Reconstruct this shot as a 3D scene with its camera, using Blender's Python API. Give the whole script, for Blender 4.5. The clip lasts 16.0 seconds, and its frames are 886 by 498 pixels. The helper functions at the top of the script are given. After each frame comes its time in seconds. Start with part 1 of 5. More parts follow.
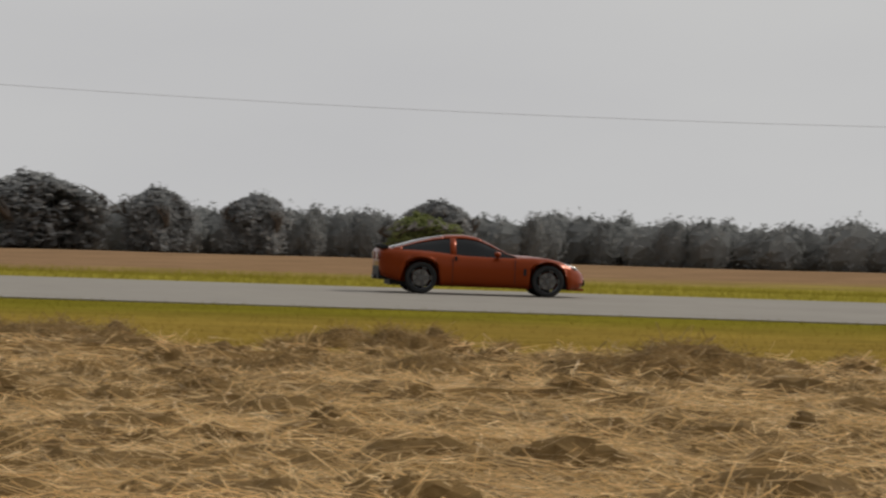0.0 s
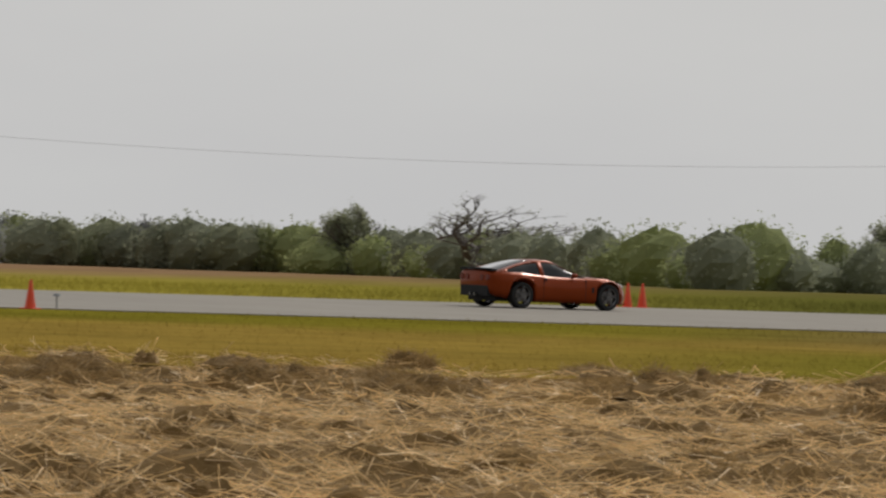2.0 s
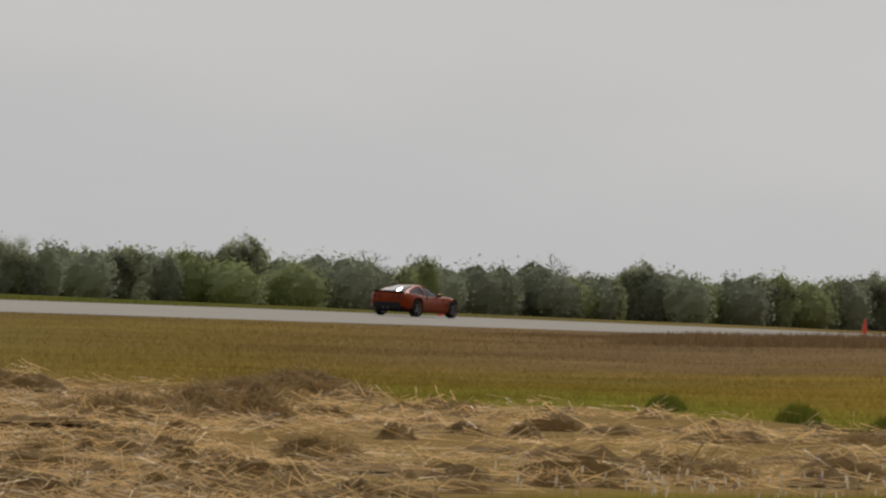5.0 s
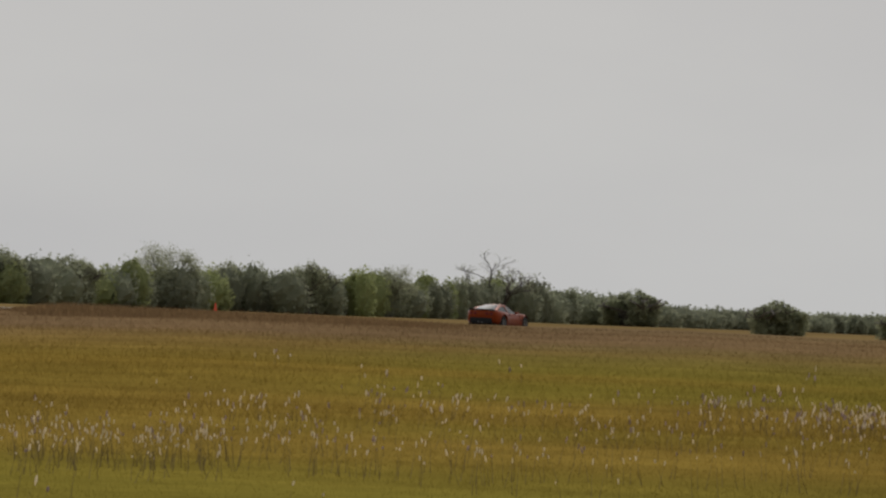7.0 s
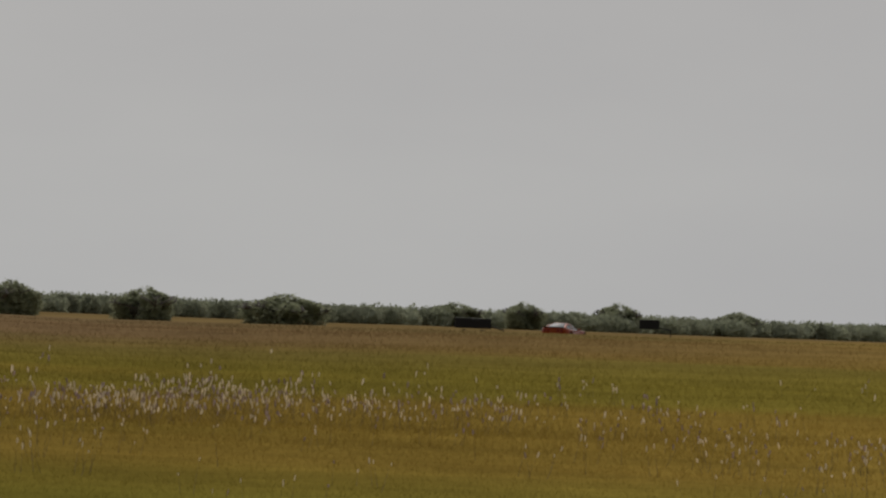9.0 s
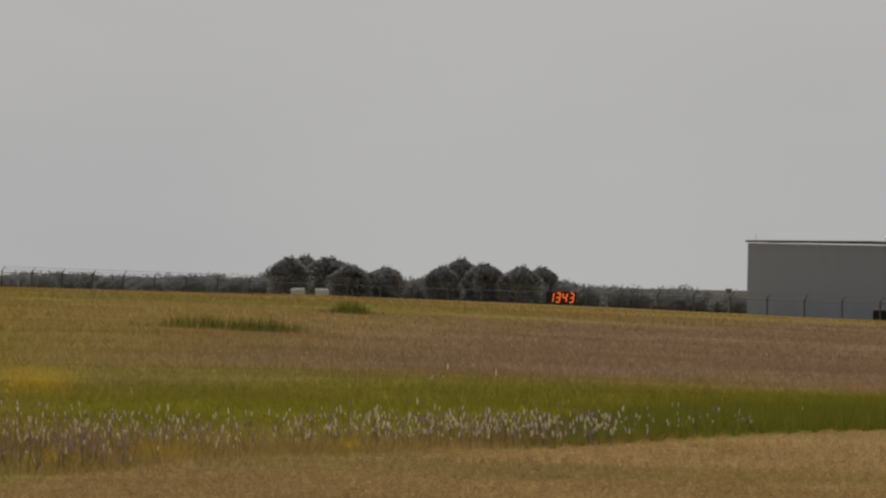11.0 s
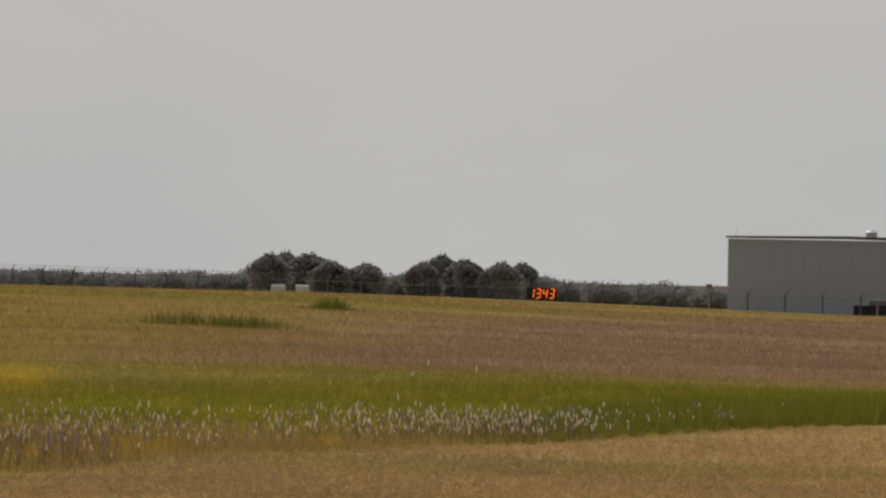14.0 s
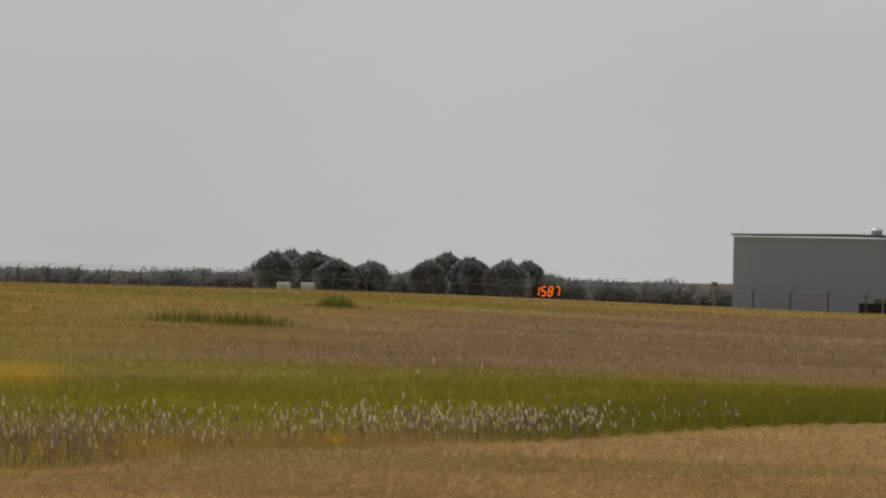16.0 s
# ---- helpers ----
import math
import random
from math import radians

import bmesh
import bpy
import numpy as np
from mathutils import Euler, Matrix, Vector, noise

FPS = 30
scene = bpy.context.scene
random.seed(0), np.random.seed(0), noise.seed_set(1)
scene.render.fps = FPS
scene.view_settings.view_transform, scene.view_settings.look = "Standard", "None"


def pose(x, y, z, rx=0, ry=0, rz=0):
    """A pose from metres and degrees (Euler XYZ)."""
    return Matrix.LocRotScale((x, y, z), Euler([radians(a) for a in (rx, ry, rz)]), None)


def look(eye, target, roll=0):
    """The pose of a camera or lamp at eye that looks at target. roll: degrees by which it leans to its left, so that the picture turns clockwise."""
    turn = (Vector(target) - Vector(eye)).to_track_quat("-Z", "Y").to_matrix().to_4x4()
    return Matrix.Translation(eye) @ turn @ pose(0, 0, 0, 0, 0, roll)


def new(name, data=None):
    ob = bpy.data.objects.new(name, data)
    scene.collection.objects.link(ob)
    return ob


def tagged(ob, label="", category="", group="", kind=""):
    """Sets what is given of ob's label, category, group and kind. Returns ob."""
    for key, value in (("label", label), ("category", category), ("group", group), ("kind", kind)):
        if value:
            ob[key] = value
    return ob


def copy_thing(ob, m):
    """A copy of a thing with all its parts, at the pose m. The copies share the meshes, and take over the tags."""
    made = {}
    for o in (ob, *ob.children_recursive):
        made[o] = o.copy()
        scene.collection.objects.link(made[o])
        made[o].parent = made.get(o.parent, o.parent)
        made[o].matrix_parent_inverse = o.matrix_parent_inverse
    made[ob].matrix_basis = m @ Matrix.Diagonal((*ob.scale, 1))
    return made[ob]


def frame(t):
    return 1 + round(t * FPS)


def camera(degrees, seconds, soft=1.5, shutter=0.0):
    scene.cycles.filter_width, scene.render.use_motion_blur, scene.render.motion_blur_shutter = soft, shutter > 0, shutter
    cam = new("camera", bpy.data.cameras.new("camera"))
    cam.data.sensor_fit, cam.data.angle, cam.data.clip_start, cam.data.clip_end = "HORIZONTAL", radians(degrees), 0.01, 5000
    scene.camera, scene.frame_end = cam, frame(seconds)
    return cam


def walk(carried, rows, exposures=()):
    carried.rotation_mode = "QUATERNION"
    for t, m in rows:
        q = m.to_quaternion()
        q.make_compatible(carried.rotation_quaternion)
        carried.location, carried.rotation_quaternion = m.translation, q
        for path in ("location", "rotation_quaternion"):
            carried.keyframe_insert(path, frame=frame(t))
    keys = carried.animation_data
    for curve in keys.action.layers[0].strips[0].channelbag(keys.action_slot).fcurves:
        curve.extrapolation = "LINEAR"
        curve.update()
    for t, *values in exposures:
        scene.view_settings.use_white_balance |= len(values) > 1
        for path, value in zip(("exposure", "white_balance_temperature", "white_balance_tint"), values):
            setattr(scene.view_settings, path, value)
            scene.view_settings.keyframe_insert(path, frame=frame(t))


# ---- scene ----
# A man on a hay field pans a long lens after an orange sports car on a runway.
# X runs along the runway in the car's direction, Y away from the camera.
EYE = 1.7
ROAD_Y = 207.9          # the car's line
ROAD_NEAR, ROAD_FAR = 190.0, 213.0

# ---------------------------------------------------------------- camera
cam = camera(5.325, 16.0, soft=2.4, shutter=0.04)
# seconds, bearing from +Y towards +X, tilt up, lean (degrees)
PAN = [
    (0.0, 6.274, -0.034, 1.83), (0.1, 7.602, -0.022, 1.83), (0.2, 9.022, -0.037, 1.83), (0.3, 10.692, -0.055, 1.83),
    (0.4, 12.496, -0.045, 1.83), (0.5, 14.325, -0.044, 1.83), (0.6, 16.010, -0.028, 1.83), (0.7, 17.278, -0.024, 1.83),
    (0.8, 18.567, -0.029, 1.83), (0.9, 19.932, -0.031, 1.83), (1.0, 21.334, -0.028, 1.83), (1.1, 23.025, -0.027, 1.83),
    (1.2, 24.622, -0.012, 1.83), (1.3, 26.179, -0.003, 1.83), (1.4, 27.766, 0.013, 1.83), (1.5, 29.302, 0.024, 1.83),
    (1.6, 30.657, 0.040, 1.83), (1.7, 31.791, 0.039, 1.83), (1.8, 32.642, 0.052, 1.83), (1.9, 33.446, 0.063, 1.83),
    (2.0, 34.322, 0.089, 1.83), (2.1, 35.347, 0.119, 1.83), (2.2, 35.919, 0.147, 1.83), (2.3, 36.198, 0.156, 1.83),
    (2.4, 36.919, 0.181, 1.83), (2.5, 38.012, 0.187, 1.83), (2.6, 39.424, 0.194, 1.83), (2.7, 40.888, 0.235, 1.83),
    (2.8, 42.403, 0.277, 1.83), (2.9, 43.717, 0.294, 1.83), (3.0, 44.712, 0.311, 1.83), (3.2, 46.402, 0.287, 1.83),
    (3.6, 49.557, 0.278, 1.92), (4.0, 52.382, 0.270, 2.01), (4.4, 54.914, 0.261, 2.10), (4.8, 57.191, 0.253, 2.18),
    (5.3, 59.726, 0.242, 2.29), (5.5, 60.684, 0.239, 2.29), (5.7, 61.375, 0.267, 2.29), (5.9, 61.952, 0.279, 2.29),
    (6.1, 62.591, 0.264, 2.29), (6.3, 63.416, 0.287, 2.29), (6.5, 64.132, 0.306, 2.29), (6.7, 64.792, 0.311, 2.29),
    (6.9, 65.266, 0.298, 2.29), (7.1, 65.740, 0.286, 2.29), (7.3, 66.281, 0.287, 2.29), (7.5, 66.827, 0.278, 2.29),
    (7.7, 67.286, 0.296, 2.29), (7.9, 67.503, 0.295, 2.29), (8.1, 67.750, 0.304, 2.29), (8.3, 68.595, 0.327, 2.29),
    (8.5, 69.183, 0.332, 2.29), (8.8, 69.770, 0.344, 2.29), (9.1, 70.317, 0.347, 2.29), (9.4, 71.224, 0.331, 2.29),
    (9.6, 71.878, 0.338, 2.29), (9.8, 72.991, 0.340, 2.29), (10.0, 74.537, 0.330, 2.29), (10.1, 75.805, 0.308, 2.29),
    (10.2, 76.785, 0.287, 2.29), (10.4, 78.382, 0.249, 1.91), (10.7, 79.231, 0.199, 1.41), (11.1, 79.605, 0.168, 1.09),
    (11.6, 79.673, 0.162, 1.03), (12.3, 79.624, 0.162, 1.03), (12.5, 79.639, 0.162, 1.03), (13.0, 79.634, 0.148, 1.03),
    (13.5, 79.666, 0.159, 1.03), (14.0, 79.666, 0.152, 1.03), (14.5, 79.670, 0.162, 1.03), (15.0, 79.660, 0.152, 1.03),
    (15.5, 79.650, 0.138, 1.03), (16.0, 79.634, 0.138, 1.03),
]


def aim(b, tilt, lean):
    b, tilt = radians(b), radians(tilt)
    d = Vector((math.sin(b) * math.cos(tilt), math.cos(b) * math.cos(tilt), math.sin(tilt)))
    eye = Vector((0, 0, EYE))
    return look(eye, eye + d * 100, lean)


walk(cam, [(t, aim(b, u, ro)) for t, b, u, ro in PAN],
     exposures=[(0, 0.0), (3, 0.0), (5.5, -0.06), (7, -0.1), (8, -0.2), (9, -0.38), (10, -0.42), (12.5, -0.2), (16, -0.2)])

# ---------------------------------------------------------------- world and sun
SUN_AZ, SUN_EL = 62.0, 42.0
world = bpy.data.worlds.new("overcast_sky")
scene.world = world
world.use_nodes = True
wn, wl = world.node_tree.nodes, world.node_tree.links
wn.clear()
sky = wn.new("ShaderNodeTexSky")
sky.sky_type, sky.sun_disc = "NISHITA", False
sky.sun_elevation, sky.sun_rotation = radians(SUN_EL), radians(SUN_AZ)
sky.air_density, sky.dust_density = 1.0, 6.0
sky_dim = wn.new("ShaderNodeVectorMath")
sky_dim.operation = "SCALE"
sky_dim.inputs["Scale"].default_value = 0.08
cloud_co = wn.new("ShaderNodeTexCoord")
cloud = wn.new("ShaderNodeTexNoise")
cloud.inputs["Scale"].default_value, cloud.inputs["Detail"].default_value = 9.0, 5.0
cloud_map = wn.new("ShaderNodeMapping")
cloud_map.inputs["Scale"].default_value = (1, 1, 3)
ramp = wn.new("ShaderNodeValToRGB")
ramp.color_ramp.elements[0].position, ramp.color_ramp.elements[0].color = 0.3, (0.55, 0.55, 0.56, 1)
ramp.color_ramp.elements[1].position, ramp.color_ramp.elements[1].color = 0.7, (0.62, 0.62, 0.615, 1)
mix = wn.new("ShaderNodeMix")
mix.data_type = "RGBA"
mix.inputs["Factor"].default_value = 0.9
back = wn.new("ShaderNodeBackground")
out = wn.new("ShaderNodeOutputWorld")
wl.new(cloud_co.outputs["Generated"], cloud_map.inputs["Vector"])
wl.new(cloud_map.outputs["Vector"], cloud.inputs["Vector"])
wl.new(cloud.outputs["Fac"], ramp.inputs["Fac"])
wl.new(sky.outputs["Color"], sky_dim.inputs[0])
wl.new(sky_dim.outputs["Vector"], mix.inputs["A"])
wl.new(ramp.outputs["Color"], mix.inputs["B"])
# the haze is brightest round the sun and falls off towards the opposite sky
glow = wn.new("ShaderNodeVectorMath")
glow.operation = "DOT_PRODUCT"
glow.inputs[1].default_value = (math.sin(radians(SUN_AZ)) * math.cos(radians(SUN_EL)), math.cos(radians(SUN_AZ)) * math.cos(radians(SUN_EL)), math.sin(radians(SUN_EL)))
fall = wn.new("ShaderNodeMapRange")
fall.interpolation_type = "SMOOTHSTEP"
for key, value in (("From Min", -0.6), ("From Max", 0.42), ("To Min", 0.28), ("To Max", 1.0)):
    fall.inputs[key].default_value = value
shade = wn.new("ShaderNodeVectorMath")
shade.operation = "SCALE"
wl.new(cloud_co.outputs["Generated"], glow.inputs[0])
wl.new(glow.outputs["Value"], fall.inputs["Value"])
wl.new(mix.outputs["Result"], shade.inputs[0])
wl.new(fall.outputs["Result"], shade.inputs["Scale"])
wl.new(shade.outputs["Vector"], back.inputs["Color"])
wl.new(back.outputs["Background"], out.inputs["Surface"])
sun = new("sun", bpy.data.lights.new("sun", "SUN"))
sun.data.energy, sun.data.angle, sun.data.color = 1.45, radians(10), (1.0, 0.95, 0.86)
az, el = radians(SUN_AZ), radians(SUN_EL)
sun.matrix_world = look(Vector((math.sin(az) * math.cos(el), math.cos(az) * math.cos(el), math.sin(el))) * 50, (0, 0, 0))

# ---------------------------------------------------------------- materials


def material(name, color, rough=0.7, metal=0.0, vary=0.15, scale=3.0, bump=0.0, attr="", island=False, coat=0.0, emit=0.0, spec=0.5, translucent=0.0):
    m = bpy.data.materials.new(name)
    m.use_nodes = True
    n, l = m.node_tree.nodes, m.node_tree.links
    p = n["Principled BSDF"]
    p.inputs["Roughness"].default_value = rough
    p.inputs["Metallic"].default_value = metal
    p.inputs["Specular IOR Level"].default_value = spec
    p.inputs["Coat Weight"].default_value = coat
    p.inputs["Coat Roughness"].default_value = 0.04
    co = n.new("ShaderNodeTexCoord")
    fine = n.new("ShaderNodeTexNoise")
    fine.inputs["Scale"].default_value, fine.inputs["Detail"].default_value = scale, 4
    broad = n.new("ShaderNodeTexNoise")
    broad.inputs["Scale"].default_value, broad.inputs["Detail"].default_value = scale * 0.13, 3
    l.new(co.outputs["Object"], fine.inputs["Vector"])
    l.new(co.outputs["Object"], broad.inputs["Vector"])
    add = n.new("ShaderNodeMath")
    add.operation = "ADD"
    l.new(fine.outputs["Fac"], add.inputs[0])
    l.new(broad.outputs["Fac"], add.inputs[1])
    last = add.outputs[0]
    if island:
        geo = n.new("ShaderNodeNewGeometry")
        more = n.new("ShaderNodeMath")
        more.operation = "MULTIPLY_ADD"
        more.inputs[1].default_value = 0.9
        l.new(geo.outputs["Random Per Island"], more.inputs[0])
        l.new(last, more.inputs[2])
        last = more.outputs[0]
    rng = n.new("ShaderNodeMapRange")
    rng.inputs["From Min"].default_value = 0.5 if not island else 0.6
    rng.inputs["From Max"].default_value = 1.5 if not island else 2.2
    rng.inputs["To Min"].default_value, rng.inputs["To Max"].default_value = 1 - vary, 1 + vary
    l.new(last, rng.inputs["Value"])
    mul = n.new("ShaderNodeVectorMath")
    mul.operation = "SCALE"
    if attr:
        a = n.new("ShaderNodeAttribute")
        a.attribute_name = attr
        l.new(a.outputs["Color"], mul.inputs[0])
    else:
        mul.inputs[0].default_value = color[:3]
    l.new(rng.outputs["Result"], mul.inputs["Scale"])
    l.new(mul.outputs["Vector"], p.inputs["Base Color"])
    if bump:
        b = n.new("ShaderNodeBump")
        b.inputs["Strength"].default_value, b.inputs["Distance"].default_value = bump, 0.05
        l.new(fine.outputs["Fac"], b.inputs["Height"])
        l.new(b.outputs["Normal"], p.inputs["Normal"])
    if emit:
        p.inputs["Emission Color"].default_value = (*color[:3], 1)
        p.inputs["Emission Strength"].default_value = emit
    if translucent:
        tr = n.new("ShaderNodeBsdfTranslucent")
        l.new(mul.outputs["Vector"], tr.inputs["Color"])
        mx = n.new("ShaderNodeMixShader")
        mx.inputs["Fac"].default_value = translucent
        l.new(p.outputs["BSDF"], mx.inputs[1])
        l.new(tr.outputs["BSDF"], mx.inputs[2])
        l.new(mx.outputs["Shader"], n["Material Output"].inputs["Surface"])
    return m


M_GROUND = material("field_ground", (1, 1, 1), rough=0.95, vary=0.3, scale=2.2, bump=0.6, attr="tint", spec=0.0)
M_GRASS = material("grass_blade", (1, 1, 1), rough=0.7, vary=0.16, scale=0.3, attr="tint", island=True, spec=0.0, translucent=0.55)
M_WOOD = material("hazed_scrub_leaf", (1, 1, 1), rough=0.9, vary=0.12, scale=0.3, attr="tint", island=True, spec=0.05, translucent=0.5)
M_STRAW = material("straw", (0.88, 0.62, 0.305), rough=0.5, vary=0.72, scale=0.8, island=True, spec=0.35, translucent=0.25)
# darker copy of the straw: the heaps' shaded side put into the colour
M_STRAW_SHADED = material("shaded_straw", (0.42, 0.29, 0.13), rough=0.65, vary=0.7, scale=0.8, island=True, spec=0.2, translucent=0.2)
# brown hay below the stalks, darkened to hold the shade on mounds and tufts
M_HAY_SHADED = material("shaded_hay_mass", (0.19, 0.118, 0.046), rough=0.95, vary=0.45, scale=6, bump=0.8, spec=0.1)
M_ROAD = material("worn_asphalt", (0.275, 0.25, 0.215), rough=0.85, vary=0.14, scale=1.5, bump=0.15, spec=0.25)
# oak leaves far paler and greyer than foliage: distance haze put into the colour
M_LEAF_HAZED = material("hazed_oak_leaf", (0.36, 0.365, 0.36), rough=0.9, vary=0.14, scale=0.4, island=True, spec=0.05, translucent=0.5)
M_LEAF_OLIVE = material("mesquite_leaf", (0.36, 0.38, 0.25), rough=0.9, vary=0.18, scale=0.4, island=True, spec=0.05, translucent=0.6)
M_LEAF_GREEN = material("spring_leaf", (0.36, 0.40, 0.2), rough=0.9, vary=0.18, scale=0.4, island=True, spec=0.05, translucent=0.5)
M_LEAF_BRIGHT = material("huisache_leaf", (0.27, 0.3, 0.12), rough=0.85, vary=0.2, scale=0.4, island=True, spec=0.05, translucent=0.5)
M_LEAF_DRY = material("dull_bush_leaf", (0.19, 0.185, 0.065), rough=0.8, vary=0.35, scale=2, island=True, spec=0.05, translucent=0.35)
M_BARK = material("grey_bark", (0.13, 0.115, 0.1), rough=0.9, vary=0.3, scale=5, bump=0.5)
M_POLE = material("tarred_pole_wood", (0.06, 0.052, 0.045), rough=0.85, vary=0.3, scale=4, bump=0.3)
M_WIRE = material("weathered_wire", (0.3, 0.3, 0.3), rough=0.6, vary=0.1)
M_PORCELAIN = material("grey_insulator", (0.3, 0.3, 0.3), rough=0.3)
M_PAINT = material("orange_car_paint", (0.24, 0.036, 0.003), rough=0.32, metal=0.3, vary=0.05, scale=2, coat=0.2, spec=0.12)
M_GLASS = material("tinted_glass", (0.008, 0.009, 0.01), rough=0.05, vary=0.05, spec=0.28)
M_GLASS_CLEAN = material("sky_lit_glass", (0.02, 0.021, 0.022), rough=0.03, vary=0.05, spec=1.0, coat=1.0)
M_BLACK = material("black_plastic", (0.015, 0.015, 0.016), rough=0.6, spec=0.25, vary=0.15, scale=8)
M_RUBBER = material("tyre_rubber", (0.018, 0.018, 0.018), rough=0.8, vary=0.2, scale=12, bump=0.2)
M_RIM = material("dark_chrome_rim", (0.14, 0.14, 0.145), rough=0.25, metal=0.9, vary=0.15, scale=6)
M_DISC = material("brake_steel", (0.22, 0.21, 0.2), rough=0.35, metal=0.9, vary=0.2, scale=9)
M_LAMP = material("clear_lamp", (0.75, 0.75, 0.72), rough=0.1, vary=0.05, coat=1.0)
M_RED_LAMP = material("red_lamp", (0.16, 0.008, 0.006), rough=0.25, vary=0.05, coat=0.2)
M_CONE = material("orange_cone_plastic", (0.85, 0.09, 0.035), rough=0.5, vary=0.12, scale=6)
M_WHITE = material("white_band", (0.75, 0.74, 0.7), rough=0.5, vary=0.1, scale=6)
M_BOARD = material("black_board", (0.02, 0.019, 0.018), rough=0.6, vary=0.25, scale=6)
M_YELLOW = material("yellow_paint", (0.48, 0.4, 0.05), rough=0.6, vary=0.15, scale=8)
M_FENCE = material("dull_fence_steel", (0.10, 0.105, 0.11), rough=0.7, metal=0.2, vary=0.2, scale=5)
M_FADED = material("faded_brown_paint", (0.2, 0.11, 0.05), rough=0.7, vary=0.3, scale=8)
M_METAL = material("galvanised_steel", (0.32, 0.33, 0.33), rough=0.5, metal=0.6, vary=0.2, scale=5)
M_CLAD = material("grey_cladding", (0.40, 0.44, 0.52), rough=0.6, vary=0.06, scale=0.8)
M_TRIM = material("dark_eave_trim", (0.17, 0.17, 0.17), rough=0.6, vary=0.1)
M_LED = material("lit_amber_segment", (1.0, 0.17, 0.025), rough=0.4, emit=1.35, vary=0.02)
M_STALK = material("dry_flower_stalk", (0.2, 0.15, 0.08), rough=0.85, vary=0.35, scale=2, island=True)
M_PIPE = material("pale_pipe", (0.8, 0.8, 0.78), rough=0.5, vary=0.1, scale=2)
M_FLUFF = material("white_flower_spike", (0.84, 0.77, 0.67), rough=0.9, vary=0.2, scale=2, island=True, translucent=0.65)
M_PURPLE = material("purple_flower_spike", (0.5, 0.40, 0.45), rough=0.9, vary=0.4, scale=2, island=True, translucent=0.4)

# ---------------------------------------------------------------- mesh helpers


def mesh_from(name, verts, faces, mat, smooth=False):
    me = bpy.data.meshes.new(name)
    me.from_pydata([tuple(v) for v in verts], [], faces)
    me.materials.append(mat)
    if smooth:
        me.polygons.foreach_set("use_smooth", np.ones(len(me.polygons), bool))
    me.update()
    return me


def pieces_mesh(name, pieces, mat, tint=None):
    """A mesh of loose flat pieces; pieces: n x corners x 3; tint: n x 3."""
    q = np.ascontiguousarray(pieces, dtype=np.float32)
    n, k = q.shape[:2]
    me = bpy.data.meshes.new(name)
    me.vertices.add(n * k)
    me.vertices.foreach_set("co", q.ravel())
    me.loops.add(n * k)
    me.loops.foreach_set("vertex_index", np.arange(n * k, dtype=np.int32))
    me.polygons.add(n)
    me.polygons.foreach_set("loop_start", np.arange(0, n * k, k, dtype=np.int32))
    if tint is not None:
        a = me.color_attributes.new("tint", "FLOAT_COLOR", "POINT")
        c = np.ones((n * k, 4), np.float32)
        c[:, :3] = np.repeat(tint, k, axis=0)
        a.data.foreach_set("color", c.ravel())
    me.materials.append(mat)
    me.update()
    me.validate()
    return me


def part(name, bm, mat, parent=None, label="", smooth=False, bevel=0.0):
    if bevel:
        bmesh.ops.bevel(bm, geom=[e for e in bm.edges if e.is_manifold and e.calc_face_angle(0) > 0.6], offset=bevel, segments=2, affect="EDGES", profile=0.6)
    me = bpy.data.meshes.new(name)
    bm.normal_update()
    bm.to_mesh(me)
    bm.free()
    me.materials.append(mat)
    if smooth:
        me.polygons.foreach_set("use_smooth", np.ones(len(me.polygons), bool))
    ob = new(name, me)
    ob.parent = parent
    if label:
        ob["label"] = label
    return ob


def box(bm, x0, x1, y0, y1, z0, z1, m=None):
    geo = bmesh.ops.create_cube(bm, size=1)["verts"]
    t = Matrix.Translation(((x0 + x1) / 2, (y0 + y1) / 2, (z0 + z1) / 2)) @ Matrix.Diagonal((x1 - x0, y1 - y0, z1 - z0, 1))
    bmesh.ops.transform(bm, matrix=(m @ t) if m else t, verts=geo)


def rod(bm, a, b, r0, r1=None, n=8):
    a, b = Vector(a), Vector(b)
    d = b - a
    m = Matrix.Translation((a + b) / 2) @ d.to_track_quat("Z", "Y").to_matrix().to_4x4()
    bmesh.ops.create_cone(bm, cap_ends=True, segments=n, radius1=r0, radius2=r0 if r1 is None else r1, depth=d.length, matrix=m)


def at_bearing(b, r):
    return r * math.sin(radians(b)), r * math.cos(radians(b))


def smooth(a, b, x):
    t = np.clip((np.asarray(x, float) - a) / (b - a), 0, 1)
    return t * t * (3 - 2 * t)


def waves(x, y, s, k=0):
    """Cheap uneven field between about -1 and 1; s: size in metres."""
    x, y = np.asarray(x, float) / s, np.asarray(y, float) / s
    return (np.sin(x * 1.7 + y * 0.6 + k) + np.sin(y * 2.1 - x * 0.8 + 1.3 * k) + np.sin(x * 3.7 - y * 2.9 + 2.1 + k) * 0.6
            + np.sin(x * 6.1 + y * 5.3 + 0.7 * k) * 0.4) / 2.4


# ---------------------------------------------------------------- ground


def road_level(x):
    return EYE - 1.1 - 0.0035 * np.maximum(0, np.asarray(x, float) - 330)


